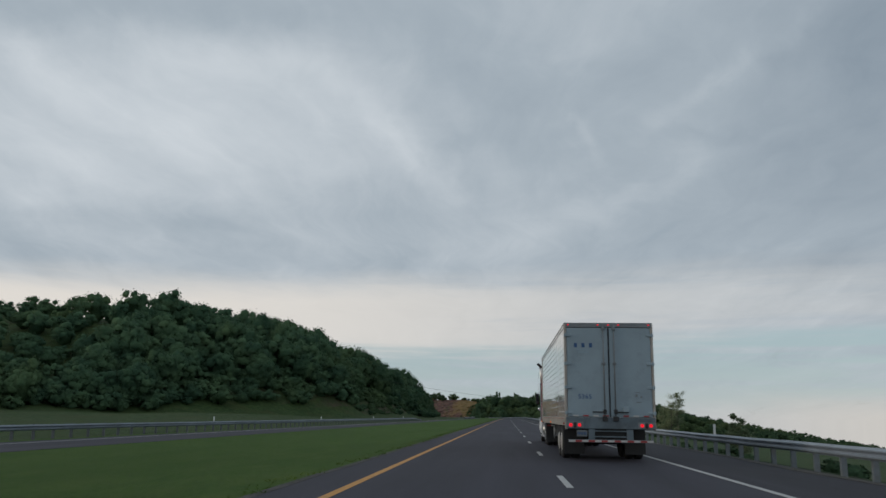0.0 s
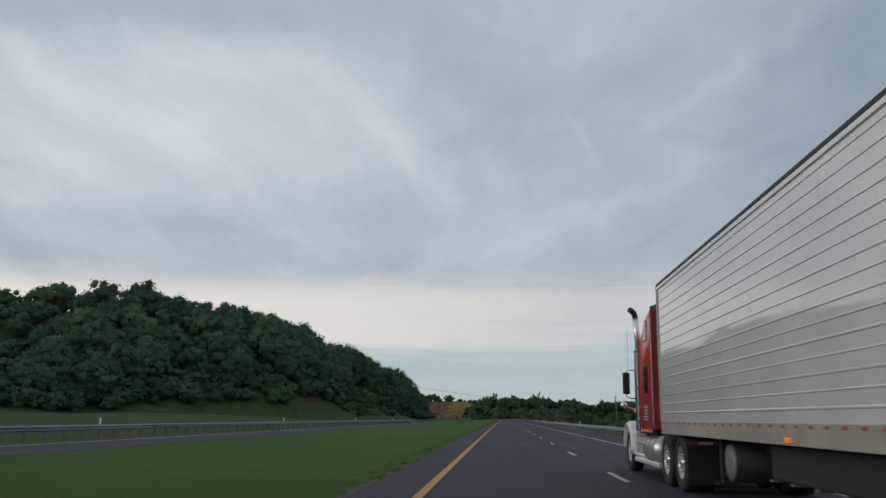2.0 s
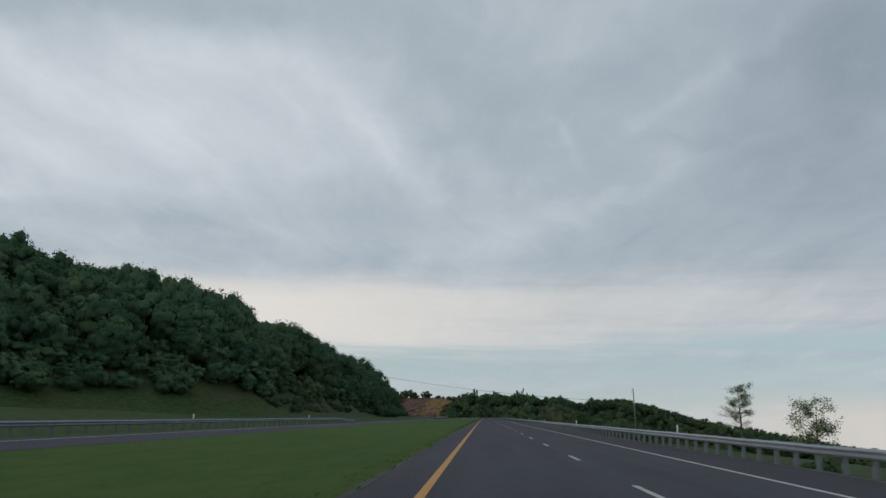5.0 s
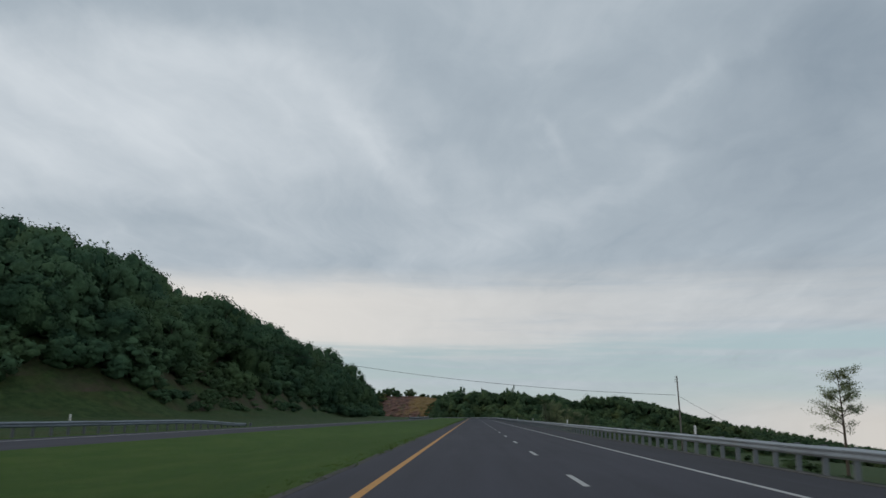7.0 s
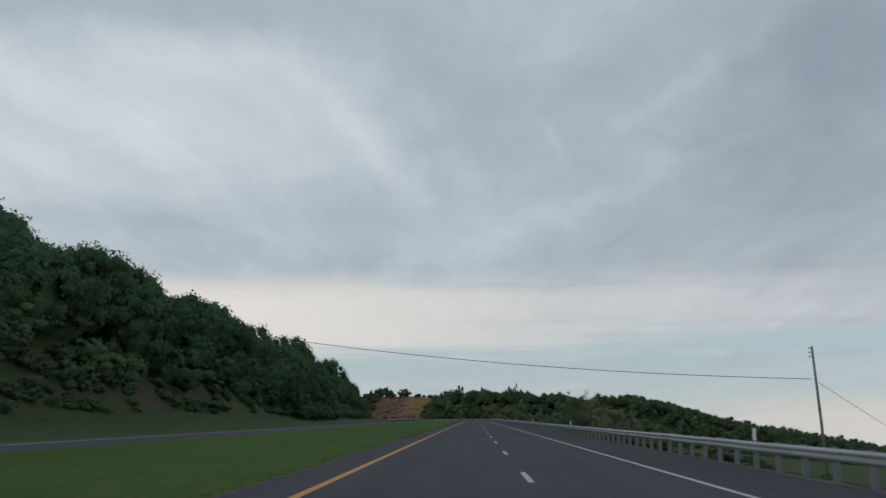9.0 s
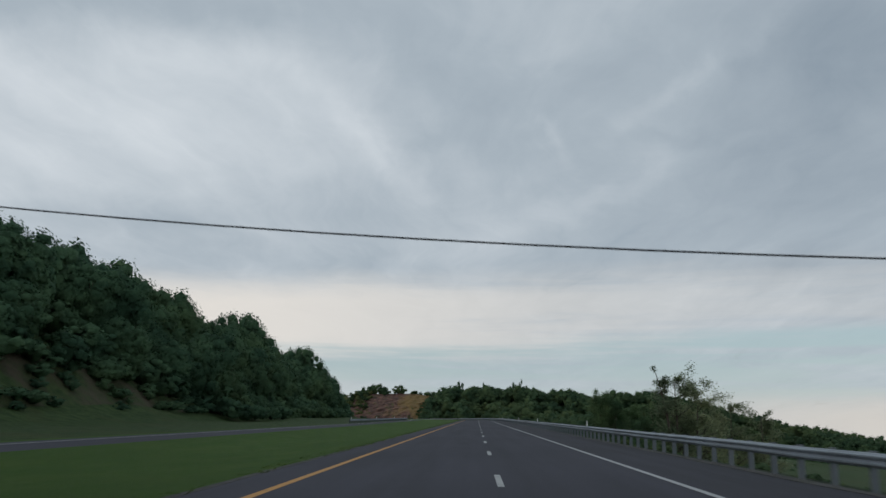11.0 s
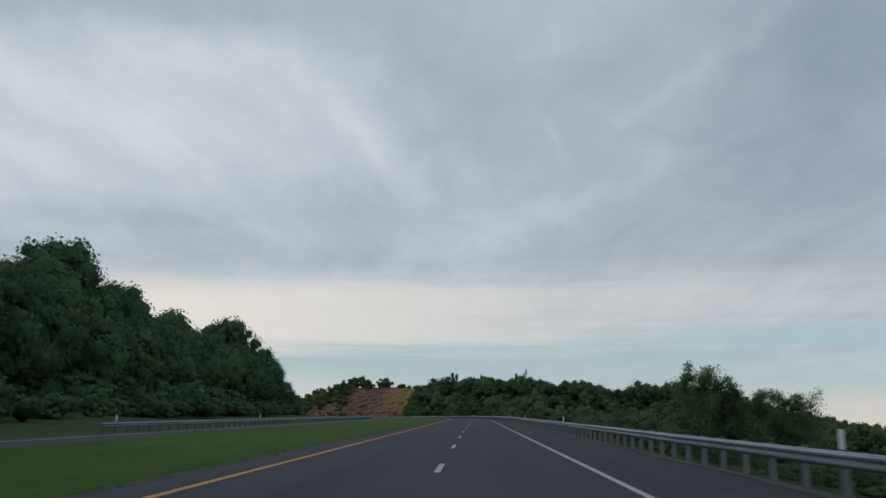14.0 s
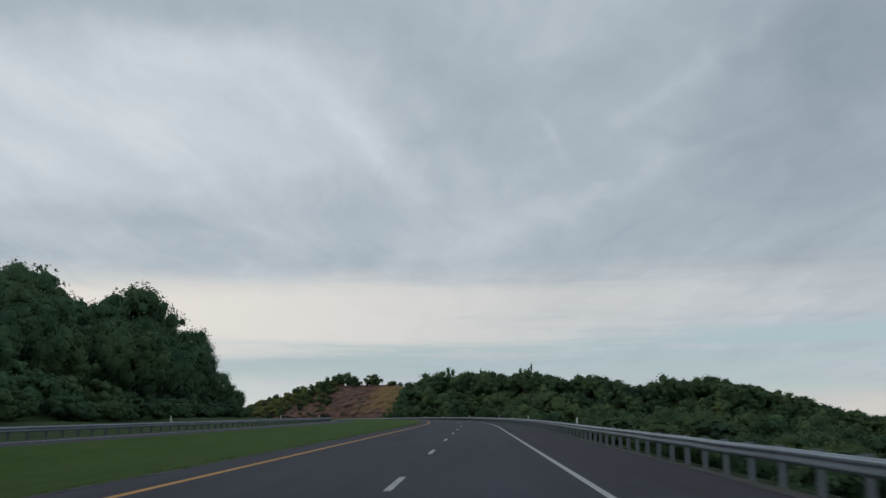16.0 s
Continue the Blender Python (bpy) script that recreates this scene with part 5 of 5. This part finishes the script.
    for x, z, w, h in ((0.74, 1.98, 0.14, 0.02), (0.74, 1.86, 0.06, 0.08), (0.88, 1.84, 0.05, 0.05), (0.76, 1.70, 0.16, 0.025)):
        part("notice_bar", box(bmesh.new(), (x, -0.024, z), (x + w, -0.021, z + h)), FRAME_GREY, trailer)
    # emblem above: three plain blue shapes and two lines of small bars
    for x in (-0.98, -0.76, -0.54):
        bm = bmesh.new()
        box(bm, (x - 0.03, -0.020, 3.30), (x + 0.06, -0.016, 3.425))
        part("emblem_shape", bm, BLUE_INK, trailer)
    for z, w in ((3.22, 0.40), (3.14, 0.32)):
        part("emblem_bar", box(bmesh.new(), (-0.74 - w / 2, -0.020, z), (-0.74 + w / 2, -0.016, z + 0.035)), PALE_INK, trailer)
    text = bpy.data.curves.new("unit_number", "FONT")
    text.body, text.size, text.extrude, text.align_x, text.space_character = "5365", 0.19, 0.002, "CENTER", 1.08
    holder = new("unit_number", text)
    flat = bpy.data.meshes.new_from_object(holder)
    bpy.data.objects.remove(holder)
    flat.materials.clear()
    flat.materials.append(BLUE_INK)
    number = new("unit_number", flat)
    number.parent, number.matrix_basis = trailer, pose(-0.72, -0.02, 1.80, 90, 0, 0)
    number["label"] = "blue unit number 5365"
    # lamps
    for x in (-1.18, -0.30, 0.0, 0.30, 1.18):
        part("clearance_lamp", box(bmesh.new(), (x - 0.025, -0.05, TOP - 0.07), (x + 0.025, -0.028, TOP - 0.04), 0.006), TAIL, trailer, "lit red clearance lamp")
    for x in (-1.15, -0.90, 0.90, 1.15):
        bm = tube(bmesh.new(), (x, -0.06, 1.045), (x, -0.085, 1.045), 0.052, 0.046, 20)
        part("tail_lamp", bm, TAIL, trailer, "lit red tail lamp")
    for s in (-1, 1):
        part("lamp_box", box(bmesh.new(), (s * 1.025 - 0.24, -0.062, 0.955), (s * 1.025 + 0.24, -0.04, 1.135), 0.01), FRAME_GREY, trailer, "grey lamp box")
        part("lamp_panel", box(bmesh.new(), (s * 1.025 - 0.04, -0.068, 0.97), (s * 1.025 + 0.04, -0.0625, 1.12)), BLACK, trailer)
    for z in (0.70, 0.86):
        part("step_bar", box(bmesh.new(), (-0.46, -0.03, z), (0.46, 0.05, z + 0.035), 0.008), SILL_GREY, trailer, "grey step bar")
    # black sheet that stands for the deep shade behind the step bars
    part("recess_shade_sheet", box(bmesh.new(), (-0.60, 0.10, 0.60), (0.60, 0.14, 1.0)), BLACK, trailer)
    # bumper guard
    for s in (-1, 1):
        part("guard_upright", box(bmesh.new(), (s * 0.55 - 0.09, -0.03, 0.62), (s * 0.55 + 0.09, 0.06, 0.96), 0.01), SILL_GREY, trailer)
    part("guard_bar", box(bmesh.new(), (-1.22, -0.05, 0.555), (1.22, 0.05, 0.635), 0.01), FRAME_GREY, trailer, "bumper guard bar")
    for k in range(13):
        x = -1.21 + k * 0.186
        part("tape", box(bmesh.new(), (x, -0.054, 0.567), (x + 0.186, -0.0505, 0.622)), RED_TAPE if k % 2 else WHITE_TAPE, trailer)
    part("number_plate", box(bmesh.new(), (-0.98, -0.06, 0.72), (-0.68, -0.045, 0.90), 0.008), FRAME_GREY, trailer, "grey plate with illegible bars")
    for k in range(6):
        part("plate_bar", box(bmesh.new(), (-0.96 + k * 0.045, -0.065, 0.77), (-0.935 + k * 0.045, -0.0605, 0.85)), BLUE_INK, trailer)
    # under frame
    for s in (-1, 1):
        part("frame_beam", box(bmesh.new(), (s * 0.45 - 0.06, 0.2, 0.82), (s * 0.45 + 0.06, L - 0.4, 1.10)), BLACK, trailer)
        part("mud_flap", box(bmesh.new(), (s * 0.93 - 0.31, 1.55, 0.16), (s * 0.93 + 0.31, 1.57, 0.98)), BLACK, trailer, "black rubber mud flap")
        for y in (2.42, 3.62):
            wheel(trailer, s * 0.70, y, s, 0.27, BLACK)
            wheel(trailer, s * 0.99, y, s, 0.27, DISC, deep=False)
    for y in (2.42, 3.62):
        part("axle", tube(bmesh.new(), (-0.8, y, 0.51), (0.8, y, 0.51), 0.075, sides=12), BLACK, trailer)
    part("bogie_frame", box(bmesh.new(), (-0.62, 1.6, 0.62), (0.62, 4.5, 0.82), 0.02), BLACK, trailer)
    # added block with slats, there to darken the space below the floor
    part("added_shade_block", box(bmesh.new(), (-1.02, 5.0, 0.56), (1.02, 8.9, 1.0), 0.02), BLACK, trailer, "dark block added under the floor to deepen the shade")
    for k in range(6):
        part("shade_block_slat", box(bmesh.new(), (-1.05, 5.1 + k * 0.74, 0.53), (1.05, 5.2 + k * 0.74, 0.56)), FRAME_GREY, trailer)
    for k in range(18):
        part("cross_member", box(bmesh.new(), (-W + 0.04, 0.6 + k * 0.78, 1.02), (W - 0.04, 0.66 + k * 0.78, 1.12)), BLACK, trailer)
    for s in (-1, 1):
        bm = box(bmesh.new(), (s * 0.85 - 0.06, 11.7, 0.30), (s * 0.85 + 0.06, 11.83, 1.05), 0.01)
        box(bm, (s * 0.85 - 0.14, 11.62, 0.27), (s * 0.85 + 0.14, 11.90, 0.31))
        part("landing_leg", bm, BLACK, trailer)
    part("leg_brace", tube(bmesh.new(), (-0.85, 11.76, 0.75), (0.85, 11.76, 0.75), 0.04, sides=8), BLACK, trailer)
    bm = disc_ring(bmesh.new(), -0.96, 10.95, 0.66, [(0, 0.26), (0.02, 0.30), (1.78, 0.30), (1.80, 0.26)], 24)
    part("tank", bm, BLACK, trailer, "dark underslung tank", True)
    part("tank_end", disc_ring(bmesh.new(), -0.98, 10.95, 0.66, [(-0.015, 0.08), (-0.01, 0.27), (0.045, 0.285)], 24), FRAME_GREY, trailer, "dull round tank end", True)


def loft(bm, sections, closed=True):
    """Adds a skin over rings of points with equal counts."""
    rings = [[bm.verts.new(p) for p in ring] for ring in sections]
    k = len(rings[0])
    for a, b in zip(rings, rings[1:]):
        for i in range(k if closed else k - 1):
            bm.faces.new((a[i], a[(i + 1) % k], b[(i + 1) % k], b[i]))
    bm.faces.new(rings[0])
    bm.faces.new(rings[-1])
    bmesh.ops.recalc_face_normals(bm, faces=bm.faces)
    return bm


def cab_ring(y, low, high, half, crown, n=10):
    """A cross section of the cab at y: upright sides and a rounded roof."""
    pts = [(-half, y, low)]
    for k in range(n + 1):
        a = math.pi * (1 - k / n)
        c, s = math.cos(a), math.sin(a)
        pts.append((half * math.copysign(abs(c) ** 0.45, c), y, high - crown + crown * abs(s) ** 0.6))
    return pts + [(half, y, low)]


def rounded(corners, r, steps=4):
    """The outline of a plate with its corners rounded off."""
    out = []
    for i, p in enumerate(corners):
        p, a, b = Vector(p), Vector(corners[i - 1]), Vector(corners[(i + 1) % len(corners)])
        a, b = p + (a - p).normalized() * r, p + (b - p).normalized() * r
        for k in range(steps + 1):
            t = k / steps
            out.append(tuple(a * (1 - t) ** 2 + p * 2 * t * (1 - t) + b * t * t))
    return out


def build_tractor():
    tractor = thing("tractor_unit", "red sleeper tractor with chrome stacks and pale grey fenders", "truck", (TRUCK_X, TRUCK_Y, 0))
    # sleeper and cab bodies
    bm = loft(bmesh.new(), [cab_ring(15.95, 1.08, 3.80, 1.17, 0.3), cab_ring(16.02, 1.08, 3.86, 1.20, 0.3), cab_ring(16.15, 1.08, 3.85, 1.20, 0.3), cab_ring(16.56, 1.08, 3.75, 1.20, 0.3),
                              cab_ring(16.94, 1.08, 3.60, 1.20, 0.3), cab_ring(17.3, 1.08, 3.40, 1.20, 0.28), cab_ring(17.64, 1.08, 3.14, 1.19, 0.25)])
    part("sleeper", bm, CAB_RED, tractor, "glossy red sleeper with sloping roof", True)
    bm = loft(bmesh.new(), [cab_ring(17.62, 1.05, 2.98, 1.02, 0.45), cab_ring(18.2, 1.05, 2.86, 1.01, 0.4), cab_ring(18.75, 1.05, 2.68, 0.98, 0.3), cab_ring(19.12, 1.05, 1.95, 0.95, 0.12), cab_ring(19.2, 1.05, 1.78, 0.93, 0.1)])
    part("cab", bm, CAB_RED, tractor, "", True)
    # hood, narrowing forward
    hood = [[(-w, y, 0.75), (-w, y, h - 0.22), (-w * 0.82, y, h - 0.04), (0, y, h), (w * 0.82, y, h - 0.04), (w, y, h - 0.22), (w, y, 0.75)] for y, w, h in ((19.15, 0.95, 1.80), (19.8, 0.86, 1.74), (20.35, 0.74, 1.66), (20.55, 0.66, 1.55))]
    part("hood", loft(bmesh.new(), hood), CAB_RED, tractor, "", True)
    part("grille", box(bmesh.new(), (-0.52, 20.55, 0.78), (0.52, 20.60, 1.48), 0.03), CHROME, tractor, "chrome grille")
    part("windshield", loft(bmesh.new(), [[(-0.87, 18.80, 2.56), (0.87, 18.80, 2.56), (0.87, 18.84, 2.57), (-0.87, 18.84, 2.57)], [(-0.90, 19.14, 1.93), (0.90, 19.14, 1.93), (0.90, 19.18, 1.94), (-0.90, 19.18, 1.94)]]), GLASS, tractor, "dark windshield")
    part("bumper", box(bmesh.new(), (-1.04, 20.55, 0.32), (1.04, 20.80, 0.66), 0.05), CHROME, tractor, "chrome bumper")
    part("sun_visor", box(bmesh.new(), (-0.85, 18.72, 2.60), (0.85, 18.98, 2.66), 0.015), CAB_RED, tractor)
    for s in (-1, 1):
        def side(a, b, inner, outer, name, mat, parent, label="", bevel=0.02):
            x0, x1 = sorted((s * inner, s * outer))
            return part(name, box(bmesh.new(), (x0, a[0], a[1]), (x1, b[0], b[1]), bevel), mat, parent, label)
        # windows with trim
        for outline in (rounded([(16.55, 1.88), (16.90, 1.88), (16.88, 2.55), (16.52, 2.53)], 0.09), rounded([(16.46, 3.06), (16.93, 3.07), (16.69, 3.50), (16.44, 3.48)], 0.07)):
            mid = [sum(q[i] for q in outline) / len(outline) for i in (0, 1)]
            rim = [(mid[0] + (y - mid[0]) * 1.14, mid[1] + (z - mid[1]) * 1.10) for y, z in outline]
            part("window_trim", prism(bmesh.new(), rim, s * 1.12, s * 1.207), BLACK, tractor)
            part("sleeper_window", prism(bmesh.new(), outline, s * 1.12, s * 1.213), GLASS, tractor, "dark sleeper window")
        side((17.75, 1.86), (18.62, 2.50), 0.95, 1.026, "door_window", GLASS, tractor, "dark door window", 0.01)
        side((17.70, 1.10), (18.95, 1.80), 0.98, 1.032, "cab_door", CAB_RED, tractor, "", 0.02)
        side((17.80, 1.68), (17.95, 1.72), 1.02, 1.06, "door_grip", CHROME, tractor)
        side((15.98, 0.98), (17.60, 1.10), 1.15, 1.215, "sill", BLACK, tractor)
        for k in range(4):
            side((16.15 + k * 0.36, 1.02), (16.23 + k * 0.36, 1.07), 1.21, 1.235, "sill_lamp", AMBER, tractor, "small lit amber lamp", 0.006)
        side((15.96, 1.1), (16.0, 3.5), 1.16, 1.212, "rear_edge_fairing", STACK_GUARD, tractor, "dark polished edge trim")
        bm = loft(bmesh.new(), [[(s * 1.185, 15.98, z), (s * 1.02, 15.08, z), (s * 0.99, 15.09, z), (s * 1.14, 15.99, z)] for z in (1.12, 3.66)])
        part("side_extender", bm, SHADED_RED, tractor, "side extender set inward, dark red with shade in it")
        bm = loft(bmesh.new(), [[(s * 1.19, 15.99, z), (s * 1.01, 15.06, z), (s * 0.97, 15.07, z), (s * 1.13, 16.0, z)] for z in (3.66, 3.76)])
        part("extender_cap", bm, BLACK, tractor, "black cap")
        for k in range(5):
            side((16.6, 1.27 + k * 0.07), (17.02, 1.30 + k * 0.07), 1.198, 1.212, "lettering_bar", PALE_INK, tractor, "", 0.002)
        # exhaust stack with its guard
        x, y = s * 1.17, 17.72
        x0, x1 = sorted((x - s * 0.13, x + s * 0.10))
        guard = part("exhaust_guard", box(bmesh.new(), (x0, y - 0.09, 1.02), (x1, y + 0.16, 2.95), 0.05), STACK_GUARD, tractor, "dark polished exhaust guard")
        bm = sweep(bmesh.new(), [(x, y, 2.9), (x + s * 0.03, y + 0.01, 3.35), (x + s * 0.05, y + 0.02, 3.70)], 0.07, 16)
        part("stack_pipe", bm, PIPE, guard, "chrome exhaust pipe", True)
        bm = sweep(bmesh.new(), [(x + s * 0.05, y + 0.02, 3.68), (x + s * 0.06, y + 0.02, 3.76), (x + s * 0.09, y + 0.0, 3.83), (x + s * 0.15, y - 0.04, 3.88), (x + s * 0.20, y - 0.08, 3.90)], [0.071, 0.071, 0.072, 0.072, 0.07], 16)
        part("stack_tip", bm, BLACK, guard, "sooty bent tip", True)
        for z in (1.2, 2.0, 2.88):
            part("stack_clamp", box(bmesh.new(), (x0 - 0.004, y - 0.094, z), (x1 + 0.004, y + 0.164, z + 0.04), 0.05), FRAME_GREY, guard)
        # mirrors
        mx = s * 1.37
        mirror = part("mirror", box(bmesh.new(), (mx - 0.085, 18.45, 1.90), (mx + 0.085, 18.56, 2.44), 0.035), BLACK, tractor, "tall black door mirror")
        part("mirror_glass", box(bmesh.new(), (mx - 0.062, 18.443, 2.05), (mx + 0.062, 18.449, 2.39)), GLASS, mirror)
        bm = sweep(bmesh.new(), [(s * 0.97, 18.6, 2.50), (s * 1.25, 18.52, 2.50), (mx, 18.5, 2.47), (mx, 18.5, 1.84), (s * 1.25, 18.52, 1.80), (s * 0.98, 18.6, 1.80)], 0.016, 8)
        part("mirror_arm", bm, CHROME, mirror, "", True)
        bm = sweep(bmesh.new(), [(mx - s * 0.05, 18.5, 2.47), (mx - s * 0.05, 18.49, 3.0), (mx - s * 0.06, 18.47, 3.5)], 0.0035, 5)
        part("aerial", bm, BLACK, mirror)
        bm = bmesh.new()
        bmesh.ops.create_uvsphere(bm, u_segments=16, v_segments=10, radius=0.09, matrix=pose(s * 1.22, 20.0, 1.66))
        tube(bm, (s * 0.86, 19.9, 1.52), (s * 1.22, 20.02, 1.64), 0.012, sides=6)
        part("fender_mirror", bm, CHROME, tractor, "round chrome fender mirror", True)
        # fender over the front wheel
        bm = bmesh.new()
        rings = []
        for k in range(13):
            a = math.radians(-8 + k * 15.5)
            cy, cz = 19.62 - 0.66 * math.cos(a) * (1.05 if k < 6 else 1.0), 0.56 + 0.66 * math.sin(a)
            iy, iz = 19.62 - 0.58 * math.cos(a), 0.56 + 0.58 * math.sin(a)
            rings.append([(s * 0.72, cy, cz + 0.06), (s * 1.18, cy, cz), (s * 1.22, cy, cz - 0.03), (s * 1.22, iy, iz), (s * 0.72, iy, iz)])
        loft(bm, rings)
        part("fender", bm, FENDER_GREY, tractor, "pale grey front fender", True)
        side((18.62, 0.42), (19.02, 1.02), 0.85, 1.18, "fender_rear_panel", FENDER_GREY, tractor, "", 0.05)
        side((20.15, 0.72), (20.55, 1.25), 0.66, 1.05, "headlamp_housing", FENDER_GREY, tractor, "", 0.06)
        part("turn_signal", tube(bmesh.new(), (s * 0.90, 19.86, 1.52), (s * 0.90, 19.94, 1.52), 0.075, 0.06, 16), AMBER, tractor, "lit amber turn signal", True)
        part("signal_base", tube(bmesh.new(), (s * 0.80, 19.95, 1.50), (s * 0.90, 19.95, 1.52), 0.05, sides=12), FENDER_GREY, tractor)
        wheel(tractor, s * 0.86, 19.62, s, 0.30, ALLOY, 0.52)
        # tank, steps and skirt
        tank = part("fuel_tank", tube(bmesh.new(), (s * 0.92, 15.7, 0.66), (s * 0.92, 17.3, 0.66), 0.31, sides=28), ALLOY, tractor, "pale polished fuel tank", True)
        for yy in (15.95, 16.5, 17.05):
            part("tank_strap", tube(bmesh.new(), (s * 0.92, yy, 0.66), (s * 0.92, yy + 0.06, 0.66), 0.318, sides=28), FRAME_GREY, tank)
        side((17.4, 0.38), (18.5, 0.50), 0.85, 1.18, "lower_step", FENDER_GREY, tractor)
        side((17.4, 0.50), (18.5, 0.86), 0.80, 1.14, "battery_box", BOX_GREY, tractor, "grey battery box")
        side((17.5, 0.74), (18.4, 0.77), 1.14, 1.19, "upper_step", CHROME, tractor, "", 0.008)
        side((15.6, 0.30), (18.6, 0.40), 0.95, 1.20, "skirt", FENDER_GREY, tractor, "pale grey lower skirt")
        part("chassis_rail", box(bmesh.new(), (s * 0.42 - 0.05, 12.7, 0.75), (s * 0.42 + 0.05, 20.4, 1.0)), BLACK, tractor)
        for yy in (13.6, 14.9):
            wheel(tractor, s * 0.60, yy, s, 0.27, BLACK)
            wheel(tractor, s * 0.90, yy, s, 0.27, ALLOY)
        part("mud_flap", box(bmesh.new(), (s * 0.90 - 0.31, 12.82, 0.18), (s * 0.90 + 0.31, 12.84, 0.95)), BLACK, tractor, "black rubber mud flap")
        part("tape", box(bmesh.new(), (s * 0.90 - 0.28, 12.805, 0.86), (s * 0.90 + 0.28, 12.818, 0.92)), RED_TAPE, tractor)
        part("tape", box(bmesh.new(), (s * 0.90 - 0.10, 12.800, 0.862), (s * 0.90 + 0.14, 12.804, 0.918)), WHITE_TAPE, tractor)
    for yy in (13.6, 14.9, 19.62):
        part("axle", tube(bmesh.new(), (-0.9, yy, 0.51), (0.9, yy, 0.51), 0.08, sides=12), BLACK, tractor)
    for x, sag in ((-0.35, 0.55), (-0.15, 0.7), (0.15, 0.62)):
        bm = sweep(bmesh.new(), [(x, 15.9, 1.9), (x, 15.7, 1.9 - sag), (x, 15.2, 1.75 - sag), (x, 14.75, 1.6)], 0.022, 8)
        part("air_hose", bm, BLACK, tractor, "black coiled air hose", True)
    part("coupling_plate", box(bmesh.new(), (-0.5, 13.4, 0.98), (0.5, 14.3, 1.015), 0.01), BLACK, tractor)


build_trailer()
build_tractor()
